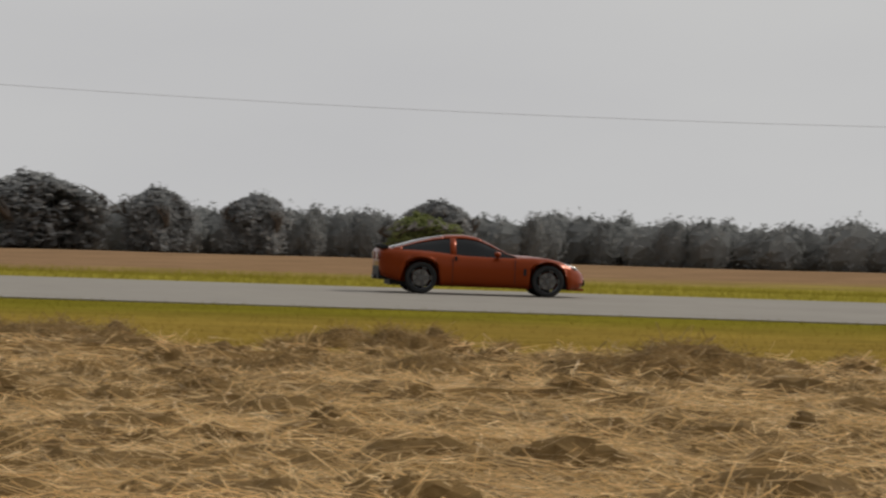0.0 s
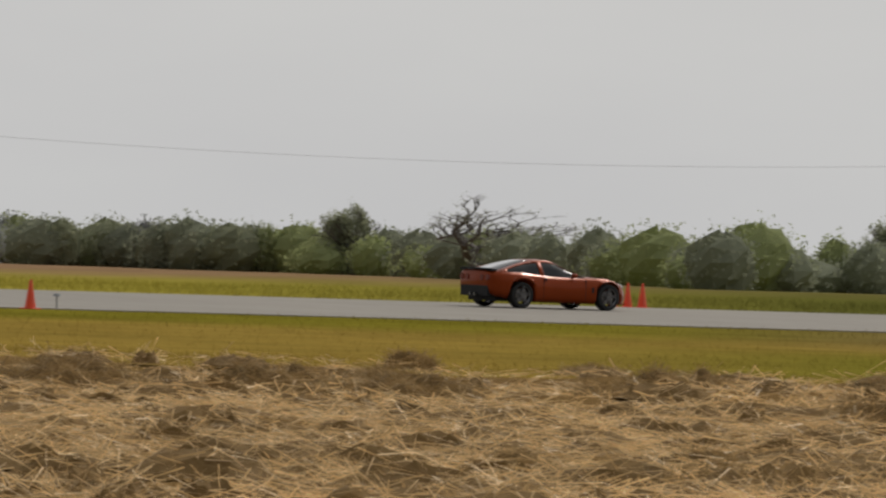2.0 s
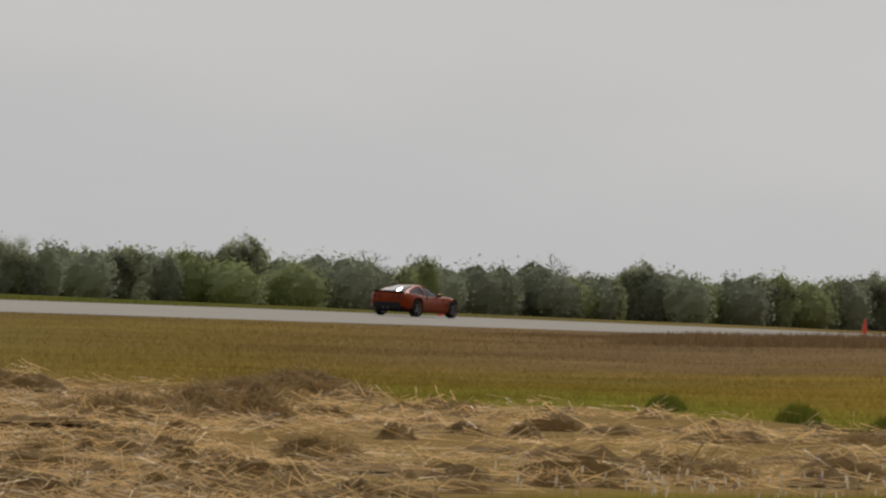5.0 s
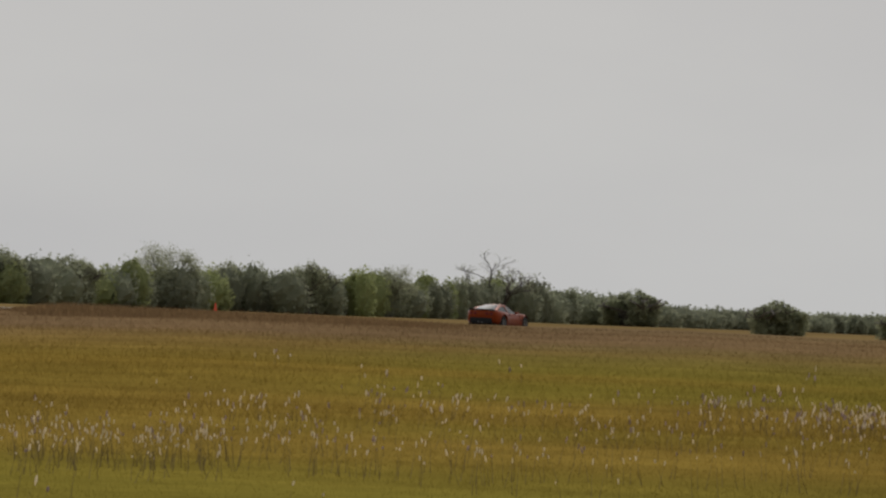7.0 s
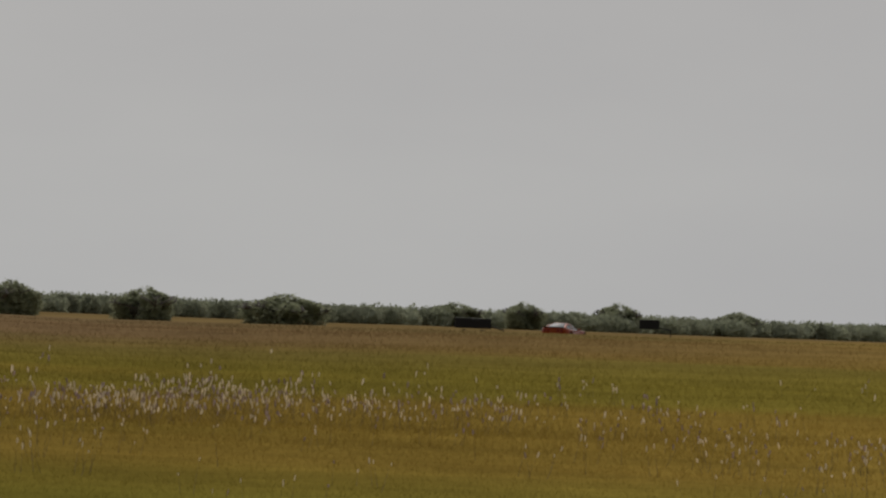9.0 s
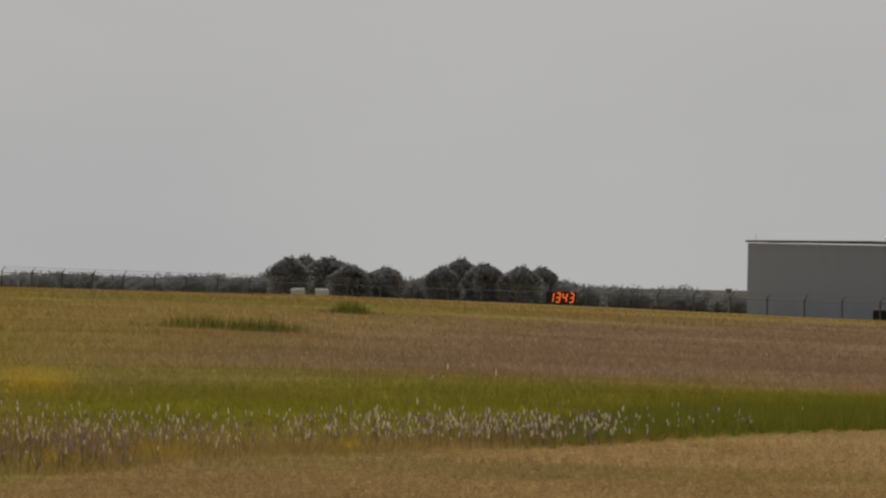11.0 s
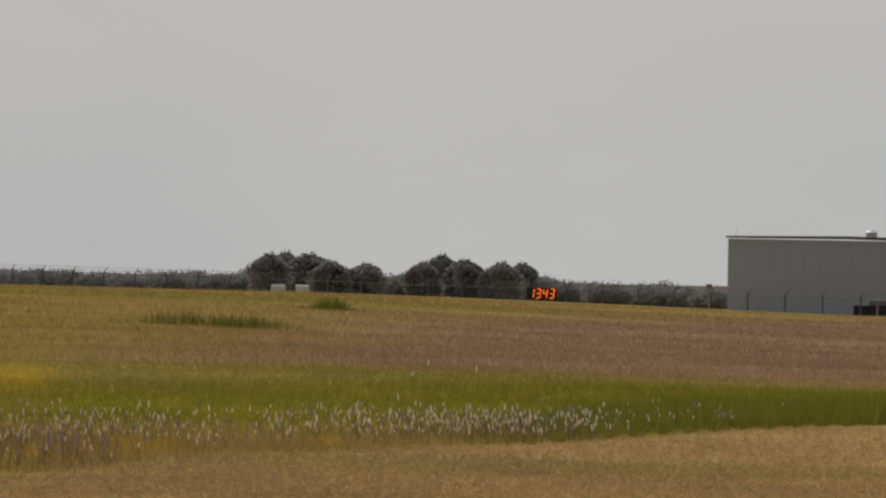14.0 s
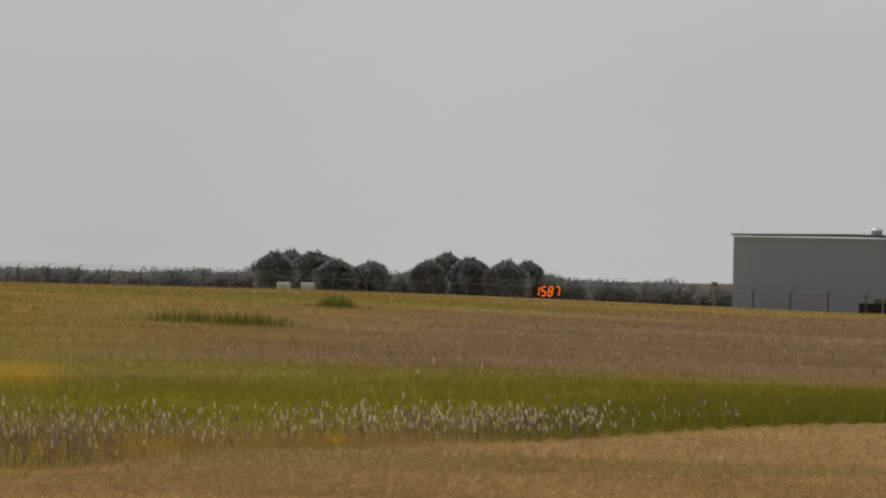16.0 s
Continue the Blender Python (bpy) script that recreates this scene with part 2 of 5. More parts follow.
def ground_z(x, y):
    x, y = np.asarray(x, float), np.asarray(y, float)
    r = np.hypot(x, y) + 1e-6
    b = np.degrees(np.arctan2(x, y))
    near = 0.0 + 0.05 * waves(x, y, 14) * smooth(30, 60, r)
    crest = np.interp(b, [54, 58, 60, 61, 62.3, 64, 66, 67, 68, 69, 70, 74, 77, 78.8, 80.4, 82.1, 90], [0, 0.2, 0.35, 0.5, 0.66, 0.8, 0.74, 0.8, 0.74, 0.8, 0.90, 1.02, 1.06, 0.97, 0.72, 0.46, 0.3])
    near = near + crest * smooth(85, 270, r) + (-0.9 * smooth(330, 560, r)) * smooth(60, 70, b)
    edge = road_level(x) - 0.0135 * (ROAD_Y - ROAD_NEAR) - 0.02
    t = smooth(140, 187, y) * (x < 1500)
    z = near * (1 - t) + edge * t
    on = (y > ROAD_NEAR - 3)
    across = road_level(x) + 0.0135 * (np.clip(y, ROAD_NEAR, ROAD_FAR) - ROAD_Y) - 0.03
    z = np.where(on, across, z)
    far = np.interp(x, [0, 150, 340, 480, 830, 1300], [-0.2, 0.2, 0.62, 0.6, -0.8, -1.2])
    t2 = smooth(ROAD_FAR + 4, 440, y)
    z = np.where(y > ROAD_FAR + 1, across * (1 - t2) + far * t2 + 0.06 * waves(x, y, 11) * smooth(ROAD_FAR + 2, ROAD_FAR + 25, y), z)
    return np.where(x < -100, np.where(np.abs(y) < 120, 0.0, z), z)


HAY_FAR = ([-180, -40, 0, 38, 45, 52, 57, 58, 59, 60, 61, 62, 62.6, 63, 180], [40, 60, 138, 138, 152, 154, 150, 144, 139, 131, 121, 106, 98, 60, 10])
HAY_NEAR = ([-180, 57, 58, 59.5, 62, 63, 180], [0, 0, 74, 82, 90, 97, 97])
MOWN_FAR = ([73, 75.8, 76.97, 77.99, 79.62, 81.2, 82.3, 90, 110], [0, 60, 76, 85, 93.5, 103, 108.5, 112, 60])


def zones(x, y):
    """Weights of hay and of the mown strip by the building."""
    r, b = np.hypot(x, y), np.degrees(np.arctan2(x, y))
    wob = 4 * waves(x, y, 6)
    hay = smooth(-2, 2, np.interp(b, *HAY_FAR) - r + wob) * smooth(-2, 2, r - np.interp(b, *HAY_NEAR) + wob * 0.6)
    mown = smooth(-1.5, 1.5, np.interp(b, *MOWN_FAR, left=0, right=0) - r + wob * 0.3)
    return hay, mown


def tint_at(x, y):
    x, y = np.asarray(x, float), np.asarray(y, float)
    r, b = np.hypot(x, y), np.degrees(np.arctan2(x, y))
    col = lambda *c: np.array(c)[None, :]
    mixc = lambda a, c, w: a * (1 - w[:, None]) + c * w[:, None]
    # straw: ground below the hay, darkened for the shaded gaps between stalks
    golden, green, brown, straw = col(0.24, 0.162, 0.034), col(0.152, 0.146, 0.023), col(0.192, 0.125, 0.078), col(0.195, 0.12, 0.048)
    c = np.repeat(golden, len(x), axis=0)
    # along the runway
    w1, w2 = waves(x, y, 45, 1), waves(x, y, 17, 2)
    strip = smooth(52, 40, b)
    c = mixc(c, col(0.27, 0.185, 0.04), strip)
    c = mixc(c, col(0.185, 0.158, 0.02), strip * smooth(162, 178, y + 5 * w2))
    c = mixc(c, col(0.15, 0.155, 0.018), 0.8 * smooth(34, 38, b) * smooth(44, 39, b) * smooth(146, 166, r + 7 * w2) * smooth(212, 190, r + 7 * w1))
    c = mixc(c, col(0.18, 0.125, 0.058), smooth(35, 38.5, b) * smooth(60, 52, b) * smooth(194, 220, r + 8 * w2) * (y < ROAD_NEAR))
    c = mixc(c, col(0.19, 0.142, 0.045), smooth(40, 46, b) * smooth(60, 52, b))
    c = mixc(c, brown * 0.9, smooth(38, 44, b) * smooth(60, 50, b) * smooth(166, 186, y + 5 * w2))
    # open field: patches
    field = smooth(56, 60, b)
    c = mixc(c, green, field * smooth(0.25, 0.7, w1) * 0.55 * (1 - 0.8 * smooth(59, 60.5, b) * smooth(66, 64, b)))
    c = mixc(c, brown, field * smooth(0.3, 0.8, waves(x, y, 38, 4)) * 0.5)
    past = r - np.interp(b, *HAY_FAR) + 4 * w2
    c = mixc(c, green * 1.25, field * smooth(-6, 0, past) * smooth(26, 6, past) * smooth(63, 62, b) * 0.8)
    c = mixc(c, green * 1.2, field * smooth(104, 78, r + 6 * w2) * 0.55)
    c = mixc(c, brown, field * smooth(170, 250, r) * smooth(78, 66, b) * 0.8)
    c = c * (1 + 0.22 * smooth(70, 74, b))[:, None]
    # before the building
    end = smooth(76.2, 77.6, b)
    c = mixc(c, col(0.335, 0.232, 0.08), end)
    c = mixc(c, green * 1.38, end * smooth(0.1, 0.9, waves(x, y, 33, 7)) * 0.6)
    c = mixc(c, brown * 1.5, end * smooth(124, 150, r + 14 * w2) * smooth(250, 165, r + 22 * w1 - 28 * (b - 79.6)) * 0.9)
    c = mixc(c, green * np.array([[1.5, 1.38, 1.1]]), end * smooth(96, 110, r + 4 * w2) * smooth(142, 122, r + 9 * w2 + 4 * w1))
    for pb, pr, wb, wr in ((77.85, 91, 0.32, 4.5), (77.1, 131, 0.3, 12), (79.0, 96, 0.08, 3), (77.3, 88, 0.2, 3)):
        c = mixc(c, col(0.46, 0.30, 0.03), 0.75 * smooth(1.2, 0.2, np.hypot((b - pb) / wb, (r - pr) / wr) + 0.4 * waves(x, y, 1.5, 2)))
    # beyond the runway
    over = smooth(ROAD_FAR, ROAD_FAR + 1, y) * (r > 205)
    near_right = smooth(32, 38, b)
    first = mixc(np.repeat(col(0.29, 0.245, 0.04), len(x), axis=0), col(0.1, 0.104, 0.024), near_right)
    first = mixc(first, col(0.22, 0.155, 0.065), smooth(56, 62, b))
    second = mixc(np.repeat(col(0.27, 0.17, 0.095), len(x), axis=0), col(0.16, 0.14, 0.045), near_right)
    second = mixc(second, col(0.2, 0.135, 0.06), smooth(56, 62, b))
    c = mixc(c, first, over)
    c = mixc(c, second, over * smooth(-60, 110, y + 22 * w2 - np.interp(b, [3, 6, 16, 28], [400, 440, 610, 420])))
    hay, mown = zones(x, y)
    c = mixc(c, straw, hay)
    c = mixc(c, col(0.27, 0.185, 0.075), hay * smooth(55, 58.5, b) * (0.75 - 0.25 * w2))
    c = mixc(c, col(0.40, 0.27, 0.12), mown)
    c = mixc(c, col(0.22, 0.18, 0.06), mown * smooth(0.1, 0.9, waves(x, y, 7, 5)) * 0.5)
    c = mixc(c, straw * 1.2, smooth(58, 38, r))
    return c * (1 + 0.10 * waves(x, y, 5, 3) + 0.07 * waves(x, y, 1.3, 6))[:, None]


def hay_relief(x, y):
    """Swaths and hollows of the cut hay."""
    along, off = x * 0.6 + y * 0.25, np.hypot(x, y)
    low = -0.03 - 0.1 * smooth(57, 54, np.degrees(np.arctan2(x, y)))
    swath = np.maximum(low, 0.06 * waves(x, y, 1.3, 3) + 0.12 * waves(along * 0.4, off, 1.5, 8) + 0.08 * waves(along * 0.3, off, 3.4, 4))
    return swath * smooth(48, 60, off) * (1 - 0.55 * smooth(55, 58, np.degrees(np.arctan2(x, y))))


def build_ground():
    b = np.concatenate([np.arange(-180, -8, 6), np.arange(-8, 94, 0.2), np.arange(94, 180, 6)])
    r = np.concatenate([[0.02, 4, 10, 20, 30, 40, 50], np.arange(55, 180, 1.25), np.arange(180, 300, 2.5), np.geomspace(300, 4000, 60)])
    bb, rr = np.meshgrid(np.radians(b), r, indexing="ij")
    x, y = (rr * np.sin(bb) - 2 * (1 - smooth(0, 28, rr))).ravel(), (rr * np.cos(bb) - (1 - smooth(0, 28, rr))).ravel()
    z = ground_z(x, y)
    hay, _ = zones(x, y)
    z = z + hay * hay_relief(x, y)
    nb, nr = len(b), len(r)
    i, j = np.meshgrid(np.arange(nb), np.arange(nr - 1), indexing="ij")
    i2 = (i + 1) % nb
    f = np.stack([i * nr + j, i * nr + j + 1, i2 * nr + j + 1, i2 * nr + j], -1).reshape(-1, 4)
    me = bpy.data.meshes.new("ground")
    me.vertices.add(len(x))
    me.vertices.foreach_set("co", np.stack([x, y, z], -1).astype(np.float32).ravel())
    me.loops.add(len(f) * 4)
    me.loops.foreach_set("vertex_index", f.astype(np.int32).ravel())
    me.polygons.add(len(f))
    me.polygons.foreach_set("loop_start", np.arange(0, len(f) * 4, 4, dtype=np.int32))
    me.polygons.foreach_set("use_smooth", np.ones(len(f), bool))
    a = me.color_attributes.new("tint", "FLOAT_COLOR", "POINT")
    c = np.ones((len(x), 4), np.float32)
    c[:, :3] = tint_at(x, y)
    a.data.foreach_set("color", c.ravel())
    me.materials.append(M_GROUND)
    me.update()
    me.validate()
    tagged(new("ground", me), "level hay field and dry golden grassland", "ground", kind="structure")


def build_road():
    xs = np.concatenate([np.arange(-400, 0, 20), np.arange(0, 500, 4), np.arange(500, 1500, 20)])
    ys = np.linspace(ROAD_NEAR, ROAD_FAR, 9)
    v, f = [], []
    for x in xs:
        wob = 0.12 * math.sin(x * 0.31) + 0.08 * math.sin(x * 1.13)
        for k, y in enumerate(ys):
            v.append((x, y + (wob if k == 0 else 0), float(road_level(x)) + 0.0135 * (y - ROAD_Y)))
        v.append((x, ROAD_FAR, float(road_level(x)) + 0.0135 * (ROAD_FAR - ROAD_Y) - 0.25))
        v.append((x, ROAD_NEAR + wob, float(road_level(x)) + 0.0135 * (ROAD_NEAR - ROAD_Y) - 0.25))
    n = len(ys) + 2
    for i in range(len(xs) - 1):
        for k in range(n):
            a, b = i * n + k, i * n + (k + 1) % n
            f.append((a, a + n, b + n, b))
    tagged(new("runway", mesh_from("runway", v, f, M_ROAD)), "pale worn asphalt runway strip through grass", "runway", kind="structure")


build_ground()
build_road()
rng = np.random.default_rng(7)

# ---------------------------------------------------------------- grass, straw and flowers


def blades(x, y, h, w, lean, zoff=0.0):
    n = len(x)
    z = ground_z(x, y) + zoff - 0.02
    a = rng.uniform(0, 2 * np.pi, n)
    dx, dy = np.cos(a) * w / 2, np.sin(a) * w / 2
    la, ll = rng.uniform(0, 2 * np.pi, n), rng.uniform(0, 1, n) * lean * h
    tx, ty = x + np.cos(la) * ll, y + np.sin(la) * ll
    return np.stack([np.stack([x - dx, y - dy, z], -1), np.stack([x + dx, y + dy, z], -1),
                     np.stack([tx, ty, z + h], -1)], 1)


def spread(n, b0, b1, r0, r1):
    b = np.radians(rng.uniform(b0, b1, n))
    r = 1 / rng.uniform(1 / r1, 1 / r0, n)
    return r * np.sin(b), r * np.cos(b), r


def build_grass():
    for b0, b1, r0, r1, n, name, label in (
            (2, 60.5, 124, 340, 220000, "verge_grass", "short olive and green verge grass beside the runway"),
            (55.5, 77.5, 62, 330, 560000, "field_grass", "tall golden and olive prairie grass"),
            (75.8, 84.5, 80, 330, 260000, "end_field_grass", "tall golden, green and reddish prairie grass"),
            (2, 68, 213.5, 420, 120000, "far_verge_grass", "yellow and reddish grass beyond the runway")):
        x, y, r = spread(n, b0, b1, r0, r1)
        hay, mown = zones(x, y)
        keep = (hay < 0.35) & (mown < 0.4) & ~((y > ROAD_NEAR - 0.3) & (y < ROAD_FAR + 0.3))
        if name == "far_verge_grass":
            keep &= y > ROAD_FAR + 0.4
        b = np.degrees(np.arctan2(x, y))
        if name in ("verge_grass", "field_grass", "end_field_grass"):  # thin out towards the ends, where the next stand begins
            keep &= rng.uniform(0, 1, len(x)) < np.clip(np.minimum(b - b0, b1 - b) / 1.8, 0, 1) + (b < 10) + (b > 83)
        if name == "verge_grass":
            keep &= (y < ROAD_NEAR)
        x, y, r, b = x[keep], y[keep], r[keep], b[keep]
        base = np.where(b < 50, 0.10 + 0.10 * smooth(36, 44, b), 0.11 + 0.03 * smooth(54, 62, b))
        low = smooth(57, 59, b) * smooth(77.4, 74.8, b)
        base = base * (1 - low) + base * (0.35 + 0.35 * smooth(88, 125, r)) * low
        base = base + (0.12 - base) * smooth(75, 77.4, b)
        base = np.where(y > ROAD_FAR, 0.22, base)
        h = base * rng.uniform(0.5, 1.25, len(x)) * (1 + 0.25 * waves(x, y, 9, 2))
        w = np.clip(0.000085 * r, 0.007, 0.04) * rng.uniform(0.6, 1.4, len(x))
        t = tint_at(x, y) * rng.uniform(0.93, 1.07, (len(x), 1)) * rng.uniform(0.98, 1.02, (len(x), 3))
        tagged(new(name, pieces_mesh(name, blades(x, y, h, w, 1.7), M_GRASS, t)), label, "grass", kind="stuff")


def build_tall_grass():
    """Uneven stands of rank grass: before the far runway, and at the edge of the mown strip."""
    x, y, r = spread(40000, 57.5, 66.5, 285, 350)
    b = np.degrees(np.arctan2(x, y))
    stand = np.interp(b, [57.5, 59.2, 59.8, 61.5, 61.8, 62.9, 63.2, 64.5, 66.3], [0.0, 0.08, 0.36, 0.38, 0.1, 0.1, 0.34, 0.2, 0.0])
    patch = waves(x * 0.5, y, 9, 3) + 0.6 * waves(x, y, 4, 1)
    h = (stand + 0.10 * np.clip(patch, -0.8, 1.0)) * rng.uniform(0.6, 1.15, len(x))
    k = (h > 0.08) & (y < ROAD_NEAR - 2)
    t = tint_at(x[k], y[k]) * rng.uniform(0.85, 1.15, (k.sum(), 1))
    tagged(new("rank_grass", pieces_mesh("rank_grass", blades(x[k], y[k], h[k], np.full(k.sum(), 0.05), 0.9), M_GRASS, t)), "rank brown grass standing before the far runway", "grass", kind="stuff")
    n = 16000
    b = rng.uniform(79.5, 83, n)
    r = np.interp(b, *MOWN_FAR) + rng.uniform(0, 1, n) ** 1.5 * 14 + 0.4 + 0.8 * np.sin(b * 40)
    x, y = r * np.sin(np.radians(b)), r * np.cos(np.radians(b))
    h = rng.uniform(0.15, 0.34, n) * smooth(79.4, 81.3, b)
    t = np.array([[0.19, 0.19, 0.03]]) * rng.uniform(0.8, 1.2, (n, 1))
    tagged(new("edge_grass", pieces_mesh("edge_grass", blades(x, y, h, np.full(n, 0.014), 0.5), M_GRASS, t)), "tall green grass at the edge of the mown strip", "grass", kind="stuff")


def straws(x, y, z, length, width, tilt, swath=0.0):
    n = len(x)
    a, e = rng.uniform(0, 2 * np.pi, n), rng.normal(0, tilt, n)
    lie = -np.arctan2(x, y) + 0.5 * waves(x, y, 3.0, 4) + rng.normal(0, 0.45, n)
    a = np.where(rng.uniform(0, 1, n) < swath, lie, a)
    d = np.stack([np.cos(a) * np.cos(e), np.sin(a) * np.cos(e), np.sin(e)], -1) * (length / 2)[:, None]
    s = np.cross(d, rng.normal(0, 1, (n, 3)))
    s = s / (np.linalg.norm(s, axis=1)[:, None] + 1e-9) * (width / 2)[:, None]
    c = np.stack([x, y, z], -1)
    return np.stack([c - d - s, c - d + s, c + d], 1)


def build_straw():
    x, y, r = spread(560000, 2, 63.2, 55, 166)
    hay, mown = zones(x, y)
    k = (hay > rng.uniform(0.2, 0.8, len(x)))
    clump = waves(x, y, 1.6, 1) + waves(x, y, 3.9, 5)
    clump = clump + 0.8 * waves((x * 0.6 + y * 0.25) * 0.4, r, 1.5, 8)
    k &= rng.uniform(-1.2, 1.0, len(x)) < clump - 1.1 * smooth(55, 58.5, np.degrees(np.arctan2(x, y)))
    x, y, r = x[k], y[k], r[k]
    z = ground_z(x, y) + 0.015 + np.abs(rng.normal(0, 0.045, len(x))) + hay_relief(x, y) + 0.05 * np.clip(waves(x, y, 1.6, 1), 0, 1)
    ob = new("cut_hay", pieces_mesh("cut_hay", straws(x, y, z, rng.uniform(0.12, 0.65, len(x)), np.clip(0.00011 * r, 0.008, 0.02) * rng.uniform(0.5, 1.25, len(x)), 0.22, 0.6), M_STRAW))
    tagged(ob, "loose dry cut hay lying on the field", "hay", kind="stuff")
    x, y, r = spread(52000, 74.5, 84, 66, 106)
    hay, mown = zones(x, y)
    k = mown > 0.5
    x, y, r = x[k], y[k], r[k]
    t = tint_at(x, y) * rng.uniform(0.75, 1.3, (len(x), 1))
    q = np.concatenate([blades(x, y, rng.uniform(0.04, 0.12, len(x)), np.full(len(x), 0.012), 1.2),
                        straws(x, y, ground_z(x, y) + 0.03, rng.uniform(0.04, 0.15, len(x)), np.full(len(x), 0.009), 0.3)])
    tagged(new("mown_stubble", pieces_mesh("mown_stubble", q, M_GRASS, np.concatenate([t, t * 1.2]))), "short mown tan stubble", "stubble", kind="stuff")


def build_hay_tufts():
    """Low rumpled tufts of hay all over the cut ground."""
    x, y, r = spread(5200, 2, 62.8, 57, 160)
    hay, _ = zones(x, y)
    k = hay > np.where(np.degrees(np.arctan2(x, y)) > 55, 0.95, 0.7)
    k &= rng.uniform(0, 1, len(x)) > 0.55 * smooth(54, 58, np.degrees(np.arctan2(x, y)))
    x, y, r = x[k], y[k], r[k]
    n = len(x)
    lx, ly, h = rng.uniform(0.35, 1.5, n), rng.uniform(0.3, 0.9, n), rng.uniform(0.06, 0.2, n)
    a = np.arctan2(y, x) + np.pi / 2 + rng.normal(0, 0.35, n)
    nu, nv = 9, 6
    u, v = np.meshgrid(np.linspace(-1, 1, nu), np.linspace(-1, 1, nv), indexing="ij")
    d = np.clip(1 - np.abs(u) ** 2.4 - np.abs(v) ** 2.4, 0, 1)
    z = d[None] ** 0.7 * h[:, None, None] * rng.uniform(0.5, 1.3, (n, nu, nv)) - 0.04
    px, py = u[None] * lx[:, None, None] / 2, v[None] * ly[:, None, None] / 2
    ca, sa = np.cos(a)[:, None, None], np.sin(a)[:, None, None]
    gx, gy = x[:, None, None] + px * ca - py * sa, y[:, None, None] + px * sa + py * ca
    gz = (ground_z(x, y) + hay_relief(x, y))[:, None, None] + z + 0.03
    p = np.stack([gx, gy, gz], -1)
    q = np.stack([p[:, :-1, :-1], p[:, 1:, :-1], p[:, 1:, 1:], p[:, :-1, 1:]], 3).reshape(-1, 4, 3)
    tagged(new("hay_tufts", pieces_mesh("hay_tufts", q, M_HAY_SHADED)), "low rumpled tufts of brown cut hay", "hay", kind="stuff")
    m = 110000
    i, j, kk = rng.integers(0, n, m), rng.integers(1, nu - 1, m), rng.integers(1, nv - 1, m)
    c = p[i, j, kk] + rng.normal(0, 0.03, (m, 3))
    sq = straws(c[:, 0], c[:, 1], c[:, 2] + 0.02, rng.uniform(0.15, 0.6, m), np.clip(0.00012 * np.hypot(c[:, 0], c[:, 1]), 0.009, 0.02) * rng.uniform(0.7, 1.4, m), 0.4)
    tagged(new("tuft_straw", pieces_mesh("tuft_straw", sq, M_STRAW)), "pale stalks sticking out of the cut hay", "hay", kind="stuff")


def hay_pile_mesh(name, lx, ly, h, n, seed):
    """A raked heap: an uneven mound bristling with straw."""
    nx, ny = 27, 17
    v, f = [], []
    for i in range(nx):
        for j in range(ny):
            u, w = i / (nx - 1) * 2 - 1, j / (ny - 1) * 2 - 1
            d = max(0.0, 1 - (abs(u) ** 2.2 + abs(w) ** 2.2))
            z = h * d ** 0.8 * (0.75 + 0.45 * noise.noise(Vector((u * 2.3 + seed, w * 2.1, 0.3))) + 0.25 * noise.noise(Vector((u * 6 + seed, w * 6, 1.3)))) - 0.06
            v.append((u * lx / 2, w * ly / 2, z))
    for i in range(nx - 1):
        for j in range(ny - 1):
            f.append((i * ny + j, (i + 1) * ny + j, (i + 1) * ny + j + 1, i * ny + j + 1))
    pts = np.array(v)
    pick = pts[rng.integers(0, len(pts), n * 2)]
    pick = pick[pick[:, 2] > -0.03][:n]
    m = len(pick)
    p = pick + rng.normal(0, 0.04, (m, 3)) * [1.5, 1.5, 0.7]
    q = straws(p[:, 0], p[:, 1], p[:, 2] + 0.01, rng.uniform(0.1, 0.55, m), rng.uniform(0.008, 0.016, m), 0.5)
    return mesh_from("mound", v, f, M_HAY_SHADED, True), pieces_mesh("straw", q, M_STRAW_SHADED)


